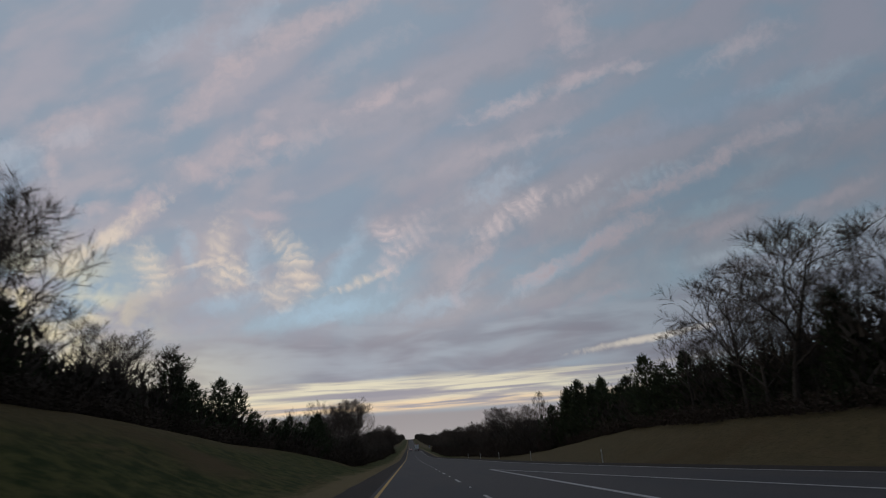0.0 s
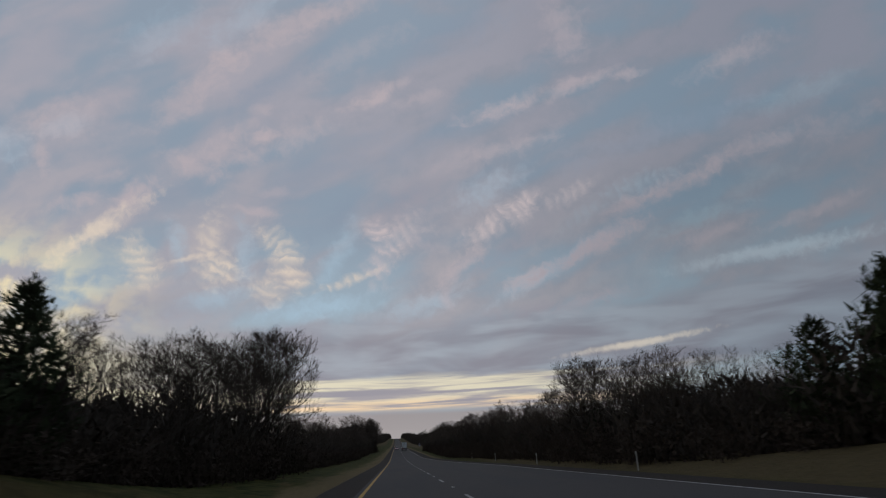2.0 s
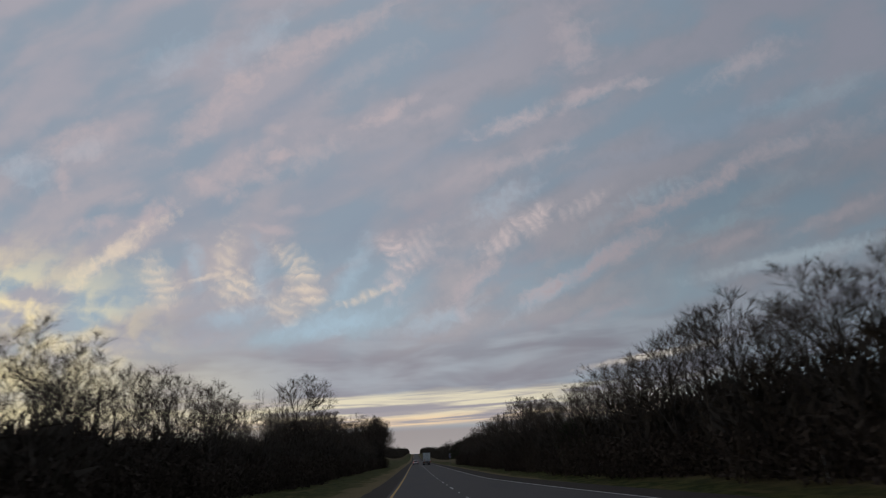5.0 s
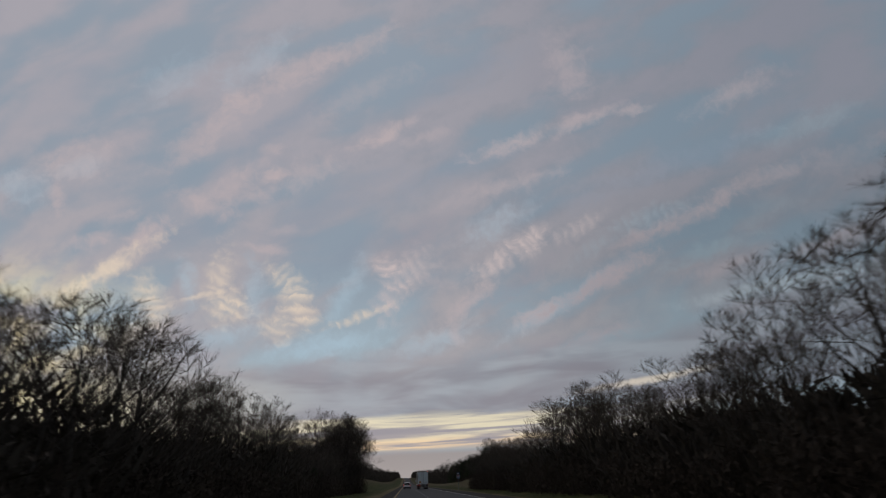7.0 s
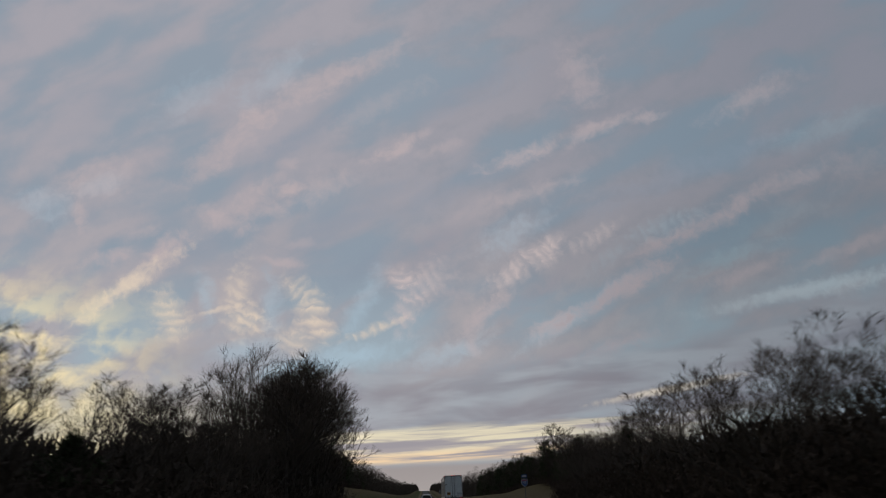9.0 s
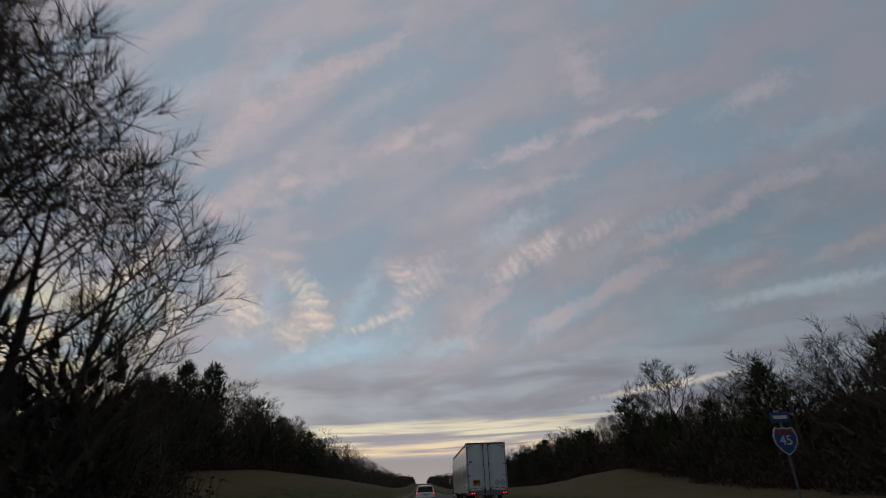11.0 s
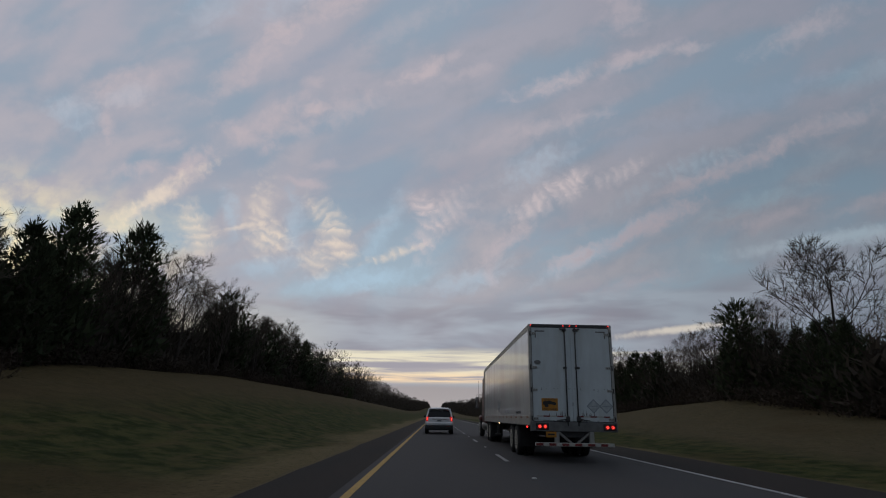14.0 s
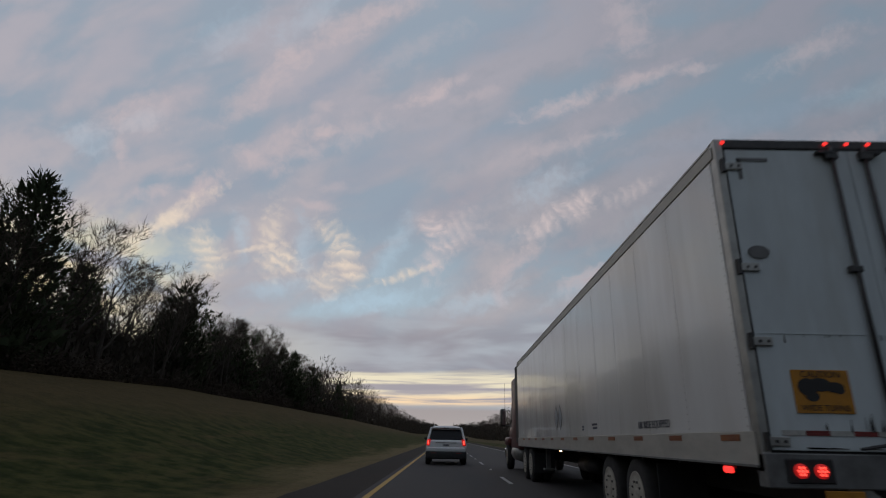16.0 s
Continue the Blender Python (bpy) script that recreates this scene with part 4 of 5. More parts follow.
REDTAPE = material("red_reflective_tape", (0.26, 0.030, 0.025), 0.5, second=(0.10, 0.022, 0.02), scale=14, blend=0.6)
BROWNTAPE = material("faded_brown_reflector", (0.20, 0.065, 0.030), 0.45, second=(0.28, 0.105, 0.035), scale=1.1, blend=0.3)
WHITETAPE = material("white_reflective_tape", (0.55, 0.54, 0.50), 0.45, second=(0.40, 0.39, 0.36), scale=20)
ORANGE = material("orange_placard", (0.55, 0.235, 0.02), 0.55, second=(0.42, 0.18, 0.02), scale=10)
INK = material("black_ink", (0.03, 0.028, 0.028), 0.7)
FADED = material("faded_grey_decal", (0.40, 0.44, 0.46), 0.6, second=(0.52, 0.55, 0.56), scale=9, blend=0.3)
BLUEINK = material("dark_blue_ink", (0.045, 0.05, 0.075), 0.6)
PLACARD = material("grey_placard_holder", (0.36, 0.40, 0.44), 0.5, 0.3, second=(0.28, 0.31, 0.33), scale=12)
MAROON = material("maroon_cab_paint", (0.11, 0.022, 0.016), 0.55, second=(0.07, 0.016, 0.012), scale=4, coat=0.1)
CHROME = material("chrome", (0.70, 0.70, 0.70), 0.12, 1.0)
CARWHITE = material("white_car_paint", (0.74, 0.75, 0.75), 0.22, second=(0.68, 0.69, 0.69), scale=2.5, coat=0.7)
GLASS = material("dark_car_glass", (0.012, 0.013, 0.015), 0.12)
GLASS.node_tree.nodes["Principled BSDF"].inputs["Specular IOR Level"].default_value = 0.25
PLATE = material("pale_plate", (0.55, 0.55, 0.53), 0.5)


def letters(name, text, height, mat, parent, m, label=""):
    """Flat lettering in the built-in font, as a mesh."""
    c = bpy.data.curves.new(name, "FONT")
    c.body, c.size, c.align_x, c.align_y, c.extrude = text, height, "CENTER", "CENTER", 0.001
    tmp = bpy.data.objects.new(name, c)
    scene.collection.objects.link(tmp)
    bpy.context.view_layer.update()
    me = bpy.data.meshes.new_from_object(tmp.evaluated_get(bpy.context.evaluated_depsgraph_get()))
    bpy.data.objects.remove(tmp)
    me.materials.clear()
    me.materials.append(mat)
    ob = new(name, me)
    ob.parent = parent
    ob.matrix_basis = m
    return tagged(ob, label) if label else ob


REAR = Matrix(((1, 0, 0, 0), (0, 0, -1, 0), (0, 1, 0, 0), (0, 0, 0, 1)))
SIDE = Matrix(((0, 0, -1, 0), (-1, 0, 0, 0), (0, 1, 0, 0), (0, 0, 0, 1)))


def on_rear(x, y, z):
    return Matrix.Translation((x, y, z)) @ REAR


def on_side(x, y, z):
    return Matrix.Translation((x, y, z)) @ SIDE


def wheel(parent, x, y, r, w, out, label, dual=False):
    """A road wheel: tyre with rounded shoulders, dished rim and hub. out: -1 left, 1 right."""
    b = fresh()
    for s in ((0, 1) if dual else (0,)):
        o = x - out * s * (w + 0.04)
        rows = [(o - w / 2, r * 0.62), (o - w / 2, r * 0.90), (o - w * 0.38, r * 0.985), (o - w * 0.12, r), (o + w * 0.12, r),
                (o + w * 0.38, r * 0.985), (o + w / 2, r * 0.90), (o + w / 2, r * 0.62)]
        c = fresh()
        ring(c, rows, 36)
        bmesh.ops.translate(c, verts=c.verts, vec=(0, y, r))
        me = bpy.data.meshes.new("t")
        c.to_mesh(me)
        c.free()
        b.from_mesh(me)
        bpy.data.meshes.remove(me)
    root = part("wheel", b, RUBBER, parent, "black " + label, True)
    b = fresh()
    f = x + out * w / 2
    ring(b, [(f - out * 0.02, r * 0.63), (f + out * 0.012, r * 0.62), (f + out * 0.010, r * 0.58), (f + out * 0.004, r * 0.53), (f + out * 0.006, r * 0.32),
             (f + out * 0.008, r * 0.20), (f + out * 0.020, r * 0.16), (f + out * 0.025, r * 0.03)], 30)
    bmesh.ops.translate(b, verts=b.verts, vec=(0, y, r))
    part("rim", b, RIM, root, "dull polished metal rim")
    for k in range(10):
        a = 2 * math.pi * k / 10
        p = Vector((f - out * 0.012, y + r * 0.36 * math.cos(a), r + r * 0.36 * math.sin(a)))
        part("wheel_nut", rod(fresh(), p, p + Vector((out * 0.035, 0, 0)), 0.016, 0.016, 6), STEEL, root)
    return root


def semi_trailer(at):
    top, low, half, long = 4.08, 1.02, 1.3, 15.9
    nose = 0.16     # it rides a little nose-down
    t = thing("semi_trailer", at, "white box semi-trailer with soiled rear doors and lit red lamps", "semi-trailer")

    def z_at(z, y):
        return z - nose * (z / top) * y / long

    def slab(name, x0, x1, y0, y1, z0, z1, mat, parent=t, label="", bevel=0.004):
        b = fresh()
        box(b, x0, x1, y0, y1, z0, z1, bevel, 1)
        for v in b.verts:
            v.co.z = z_at(v.co.z, v.co.y)
        return part(name, b, mat, parent, label)

    slab("box_body", -half + 0.02, half - 0.02, 0.10, long, low + 0.16, top - 0.05, PANEL, label="white inner box of the trailer")
    slab("roof", -half, half, 0.06, long + 0.02, top - 0.05, top, ALU, label="dull aluminium roof sheet", bevel=0.015)
    slab("floor", -half + 0.03, half - 0.03, 0.05, long, low + 0.10, low + 0.155, STEEL)
    # side panels, seam by seam, with their rivet rows
    n = 13
    for side in (-1, 1):
        x0, x1 = (side * half, side * (half - 0.018)) if side < 0 else (half - 0.018, half)
        for i in range(n):
            y0, y1 = 0.14 + (long - 0.16) * i / n, 0.14 + (long - 0.16) * (i + 1) / n
            p = slab("side_panel", min(x0, x1), max(x0, x1), y0 + 0.0015, y1 - 0.0015, low + 0.30, top - 0.19, PANEL,
                     label="glossy white aluminium side panel" if i == 0 else "", bevel=0.003)
            if side < 0:
                b = fresh()
                for k in range(34):
                    z = z_at(low + 0.34 + (top - low - 0.58) * k / 33, y0)
                    for e in (0.03,):
                        q = Vector((-half, y0 + e, z))
                        rod(b, q, q + Vector((-0.004, 0, 0)), 0.009, 0.006, 5)
                tagged(part("rivet_row", b, ALU, p), kind="stuff")
        slab("top_rail", side * half - 0.012, side * half + 0.012, 0.06, long, top - 0.19, top - 0.06, CREAMRAIL, label="faded cream top rail")
        slab("bottom_rail", side * half - 0.014, side * half + 0.014, 0.06, long, low + 0.02, low + 0.30, CREAMRAIL, label="cream bottom rail")
        slab("rail_lip", side * half - 0.022, side * half + 0.022, 0.06, long, low + 0.01, low + 0.035, GREYSTEEL)
        for k in range(12):
            y = 0.30 + k * 1.27
            slab("side_reflector", side * half + side * 0.012 - 0.006, side * half + side * 0.012 + 0.006, y, y + 0.36, low + 0.220, low + 0.275,
                 BROWNTAPE, label="dull red-brown reflective strip" if k == 0 else "", bevel=0)
    # marks on the left side
    letters("lettering", "AIR RIDE EQUIPPED", 0.13, BLUEINK, t, on_side(-half - 0.006, 2.45, z_at(low + 0.41, 2.45)), "dark blue words AIR RIDE EQUIPPED")
    for k, y in enumerate((8.3, 8.75)):
        b = fresh()
        for r, x in ((0.30, -half - 0.003), (0.24, -half - 0.006)):
            pts = [(x, y, r), (x, y - r * 0.8, 0), (x, y, -r), (x, y + r * 0.8, 0)]
            vs = [b.verts.new((px_, py_, z_at(low + 0.72, y) + pz_)) for px_, py_, pz_ in pts]
            b.faces.new(vs)
        for f in list(b.faces)[1:]:
            f.material_index = 1
        part("placard_holder", b, [STEEL, PLACARD], t, "small grey diamond placard holder")
    b = fresh()
    for y, z, wy in ((5.15, 0.47, 0.34), (5.15, 0.41, 0.28), (6.1, 0.45, 0.14), (6.1, 0.40, 0.14)):
        box(b, -half - 0.006, -half - 0.001, y, y + wy, z_at(low + z, y), z_at(low + z + 0.035, y))
    part("small_print", b, BLUEINK, t, "small blue-grey lines of unreadable print")

    # rear frame
    fr = slab("rear_frame", -half, -half + 0.08, 0.0, 0.12, low - 0.02, top, ALU, label="dull metal frame round the doors", bevel=0.008)
    slab("post", half - 0.08, half, 0.0, 0.12, low - 0.02, top, ALU, fr, bevel=0.008)
    slab("header", -half + 0.08, half - 0.08, 0.0, 0.12, top - 0.10, top, STEEL, fr, "dark header over the doors", 0.008)
    sill = slab("sill", -half, half, -0.03, 0.12, low - 0.14, low + 0.13, GREYSTEEL, fr, "grey steel rear sill", 0.01)
    # doors
    streaks = random.Random(12)
    for side in (-1, 1):
        x0, x1 = (-half + 0.094, -0.004) if side < 0 else (0.004, half - 0.094)
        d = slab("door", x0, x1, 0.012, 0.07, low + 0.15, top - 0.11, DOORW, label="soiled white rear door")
        slab("seam_strip", x0 + 0.02, x1 - 0.02, 0.006, 0.012, low + 1.12, low + 1.128, DOORW, d, bevel=0)
        slab("door_seal", x0 - 0.012 if side < 0 else x1, x0 if side < 0 else x1 + 0.012, 0.004, 0.05, low + 0.15, top - 0.11, BLACK, d, "black rubber seal", 0.002)
        rx = side * 0.16 - 0.02
        b = fresh()
        rod(b, (rx, -0.022, low + 0.02), (rx, -0.022, top - 0.08), 0.020, 0.020, 10)
        rodp = part("lock_rod", b, STEEL, d, "dark steel lock rod", True)
        for z in (low + 0.20, low + 1.72):
            slab("rod_bracket", rx - 0.075 if side < 0 else rx - 0.04, rx + 0.04 if side < 0 else rx + 0.11, -0.045, 0.014, z - 0.03, z + 0.03, STEEL, d, bevel=0.006)
        # flared keeper at the head of the rod
        b = fresh()
        for q, (h0, h1) in enumerate(((0.0, 0.055), (0.055, 0.085))):
            wide = 0.15 if q else 0.07
            box(b, rx - (wide if side < 0 else 0.05), rx + (0.05 if side < 0 else wide), -0.05, 0.010, top - 0.22 + h0, top - 0.22 + h1, 0.004, 1)
        part("rod_keeper", b, STEEL, d, "dark flared steel keeper")
        # grime that has run down from the seam and the latch
        b = fresh()
        for k in range(22):
            gx = rx + side * (0.06 + 0.5 * streaks.random() ** 1.6)
            gz = low + 0.30 + 0.02 * streaks.random()
            gl = 0.04 + 0.16 * streaks.random() ** 2
            if k > 14:
                gx, gz, gl = streaks.uniform(x0 + 0.05, x1 - 0.05), low + 1.118, 0.02 + 0.10 * streaks.random() ** 2
                gz -= gl
            gw = 0.003 + 0.006 * streaks.random()
            b.faces.new([b.verts.new(v) for v in ((gx - gw, 0.0035, gz), (gx + gw, 0.0035, gz), (gx + gw * 0.3, 0.0035, gz + gl), (gx - gw * 0.3, 0.0035, gz + gl))])
        for k in range(5):
            gx, gw = streaks.uniform(x0 + 0.1, x1 - 0.3), streaks.uniform(0.05, 0.2)
            b.faces.new([b.verts.new(v) for v in ((gx, 0.0035, low + 0.165), (gx + gw, 0.0035, low + 0.165), (gx + gw, 0.0035, low + 0.172), (gx, 0.0035, low + 0.178))])
        tagged(part("grime_streak", b, GRIME, d, "dark streaks of road grime"), kind="stuff")
        b = fresh()
        rod(b, (rx, -0.05, low + 0.22), (rx + side * 0.34, -0.06, low + 0.17), 0.016, 0.013, 8)
        box(b, rx - 0.05, rx + 0.06, -0.07, 0.0, low + 0.15, low + 0.29, 0.015, 1)
        part("lock_handle", b, STEEL, d, "dark worn door handle and latch")
        for k, z in enumerate((low + 0.22, low + 1.05, low + 1.73, top - 0.30)):
            hx = -half + 0.05 if side < 0 else half - 0.05
            h = slab("hinge", min(hx, hx - side * 0.19), max(hx, hx - side * 0.19), -0.012, 0.016, z - 0.038, z + 0.038, ALU, d, "grey metal hinge" if k == 0 else "", 0.006)
            b = fresh()
            rod(b, (hx, -0.012, z - 0.07), (hx, -0.012, z + 0.07), 0.022, 0.022, 8)
            part("hinge_pin", b, STEEL, h)
            for q in (0.08, 0.15):
                b = fresh()
                rod(b, (hx - side * q, -0.02, z), (hx - side * q, -0.006, z), 0.014, 0.014, 6)
                part("hinge_bolt", b, STEEL, h)
        cx = -half + 0.20 if side < 0 else half - 0.20
        for dims in ((0.0, 0.30, 0.035), (0.0, 0.035, 0.22)):
            slab("corner_tape", min(cx, cx - side * dims[1]), max(cx, cx - side * dims[1]), 0.004, 0.011, top - 0.40 + (0.16 if dims[1] > .1 else -0.03),
                 top - 0.40 + (0.16 if dims[1] > .1 else -0.03) + dims[2], GREYSTEEL, d, bevel=0)
        for k in range(5):
            a = x0 + 0.10 + (x1 - x0 - 0.2) * k / 5
            slab("reflective_strip", a, a + (x1 - x0 - 0.2) / 5 - 0.004, 0.005, 0.011, low + 0.27, low + 0.31, REDTAPE if (k + (side > 0)) % 2 else WHITETAPE, d, bevel=0)
    # caution sign on the left door
    s = slab("caution_sign", -0.95, -0.46, 0.0, 0.010, low + 0.45, low + 0.81, ORANGE, label="orange caution sign with black words and a dark picture", bevel=0.003)
    letters("sign_words", "CAUTION", 0.075, INK, s, on_rear(-0.705, -0.004, low + 0.77))
    letters("sign_words", "WIDE TURNS", 0.068, INK, s, on_rear(-0.705, -0.004, low + 0.492))
    b = fresh()
    for cx, cz, rx_, rz_ in ((-0.83, 0.665, 0.085, 0.075), (-0.72, 0.685, 0.10, 0.058), (-0.60, 0.665, 0.085, 0.045), (-0.80, 0.590, 0.06, 0.045), (-0.56, 0.645, 0.045, 0.035)):
        vs = [b.verts.new((cx + rx_ * math.cos(q * 0.5236), -0.004 - 0.0004 * (cx + 1), low + cz + rz_ * math.sin(q * 0.5236))) for q in range(12)]
        b.faces.new(vs)
    part("sign_picture", b, INK, s)
    slab("small_sticker", -0.03, 0.03, 0.0, 0.010, low + 0.60, low + 0.70, FADED, bevel=0)
    b = fresh()
    ring(b, [(-0.002, 0.10), (0.011, 0.10)], 24, "Y")
    bmesh.ops.scale(b, verts=b.verts, vec=(1, 1, 0.62))
    bmesh.ops.translate(b, verts=b.verts, vec=(-1.04, 0.0, low + 1.88))
    part("oval_badge", b, GREYSTEEL, t, "small dark oval badge")
    for x in (0.62, 1.0):
        b = fresh()
        for r, y, i in ((0.215, 0.004, 0), (0.17, -0.001, 1)):
            vs = [b.verts.new((x + dx_ * r, y, low + 0.60 + dz_ * r)) for dx_, dz_ in ((0, 1), (-1, 0), (0, -1), (1, 0))]
            b.faces.new(vs).material_index = i
        box(b, x - 0.14, x + 0.14, -0.006, 0.0, low + 0.59, low + 0.61)
        part("placard_holder", b, [PLACARD, FADED], t, "grey metal diamond placard holder")
    # lamps
    for x in (-1.22, -0.21, 0.0, 0.21, 1.20):
        b = fresh()
        bmesh.ops.create_uvsphere(b, u_segments=12, v_segments=8, radius=0.021, matrix=Matrix.Translation((x, -0.01, z_at(top - 0.045, 0))) @ Matrix.Diagonal((1, 0.7, 0.8, 1)))
        part("marker_lamp", b, REDLAMP, fr, "small lit red marker lamp", True)
    for side in (-1, 1):
        bx = -1.12 if side < 0 else 0.90
        slab("lamp_box", bx - 0.03, bx + 0.36, -0.045, -0.02, low - 0.10, low + 0.09, BLACK, sill, bevel=0.01)
        for k in range(2):
            cx = bx + 0.085 + 0.165 * k
            b = fresh()
            ring(b, [(-0.062, 0.046), (-0.056, 0.056), (-0.04, 0.060)], 20, "Y")
            bmesh.ops.translate(b, verts=b.verts, vec=(cx, 0, low - 0.005))
            lamp = part("tail_lamp", b, LENS, sill, "round lit red tail lamp", True)
            b = fresh()
            for q in range(6):
                a = 1.047 * q
                rod(b, (cx + 0.03 * math.cos(a), -0.068, low - 0.005 + 0.03 * math.sin(a)), (cx + 0.03 * math.cos(a), -0.060, low - 0.005 + 0.03 * math.sin(a)), 0.011, 0.011, 8)
            rod(b, (cx, -0.068, low - 0.005), (cx, -0.060, low - 0.005), 0.012, 0.012, 8)
            part("lamp_core", b, HOTLAMP, lamp)
    b = fresh()
    box(b, -half - 0.02, -half + 0.02, 0.55, 0.70, low - 0.06, low + 0.0, 0.015, 1)
    part("side_marker", b, REDLAMP, t, "lit red side marker lamp")
    b = fresh()
    box(b, -half - 0.02, -half + 0.02, 8.4, 8.48, low - 0.05, low - 0.01, 0.015, 1)
    part("side_marker", b, AMBER, t, "lit amber side marker lamp")
    # plate and underride guard
    b = fresh()
    box(b, -0.86, -0.54, -0.03, -0.015, low - 0.31, low - 0.15, 0.008, 1)
    pl = part("number_plate", b, ORANGE, t, "dull orange plate with illegible marks")
    b = fresh()
    box(b, -0.80, -0.60, -0.035, -0.030, low - 0.25, low - 0.205)
    part("plate_marks", b, INK, pl)
    g = slab("underride_guard", -1.17, 1.17, -0.02, 0.08, 0.46, 0.56, WHITETAPE, label="pale steel underride bar with red and white stripes", bevel=0.01)
    for k in range(6):
        a = -1.15 + 2.3 * k / 6
        slab("stripe", a, a + 2.3 / 6 * 0.55, -0.026, -0.018, 0.475, 0.545, REDTAPE, g, bevel=0)
    for side in (-1, 1):
        slab("guard_post", side * 0.52 - 0.07, side * 0.52 + 0.07, 0.0, 0.10, 0.54, low - 0.13, ALU, g, "worn pale steel post" if side < 0 else "", 0.01)
        b = fresh()
        rod(b, (side * 0.47, 0.05, low - 0.16), (side * 0.10, 0.05, 0.56), 0.04, 0.04, 6)
        part("guard_brace", b, ALU, g)
    # running gear
    ch = slab("chassis", -0.55, 0.55, 0.12, 7.2, low - 0.32, low + 0.02, STEEL, label="dark steel slider frame under the floor", bevel=0.02)
    for k in range(12):
        slab("cross_member", -half + 0.06, half - 0.06, 0.6 + 1.25 * k, 0.68 + 1.25 * k, low - 0.02, low + 0.08, STEEL, ch, bevel=0)
    for y in (3.45, 4.75):
        b = fresh()
        rod(b, (-1.0, y, 0.5), (1.0, y, 0.5), 0.075, 0.075, 10)
        part("axle", b, STEEL, ch)
        for side in (-1, 1):
            wheel(t, side * 1.12, y, 0.51, 0.27, side, "dual trailer wheel", True)
    for side in (-1, 1):
        slab("mud_flap", side * 0.94 - 0.3, side * 0.94 + 0.3, 2.62, 2.64, 0.32, low - 0.05, BLACK, t, "black rubber mud flap", 0)
        b = fresh()
        box(b, side * 0.95 - 0.06, side * 0.95 + 0.06, 12.0, 12.12, 0.45, low + 0.05, 0.01, 1)
        box(b, side * 0.95 - 0.14, side * 0.95 + 0.14, 11.95, 12.17, 0.40, 0.46, 0.01, 1)
        part("landing_leg", b, GREYSTEEL, t, "grey landing gear leg, raised")
    b = fresh()
    rod(b, (-0.72, 7.4, 0.72), (-0.72, 8.7, 0.72), 0.16, 0.16, 14)
    part("air_tank", b, STEEL, t, "dark air tank slung below", True)
    return t


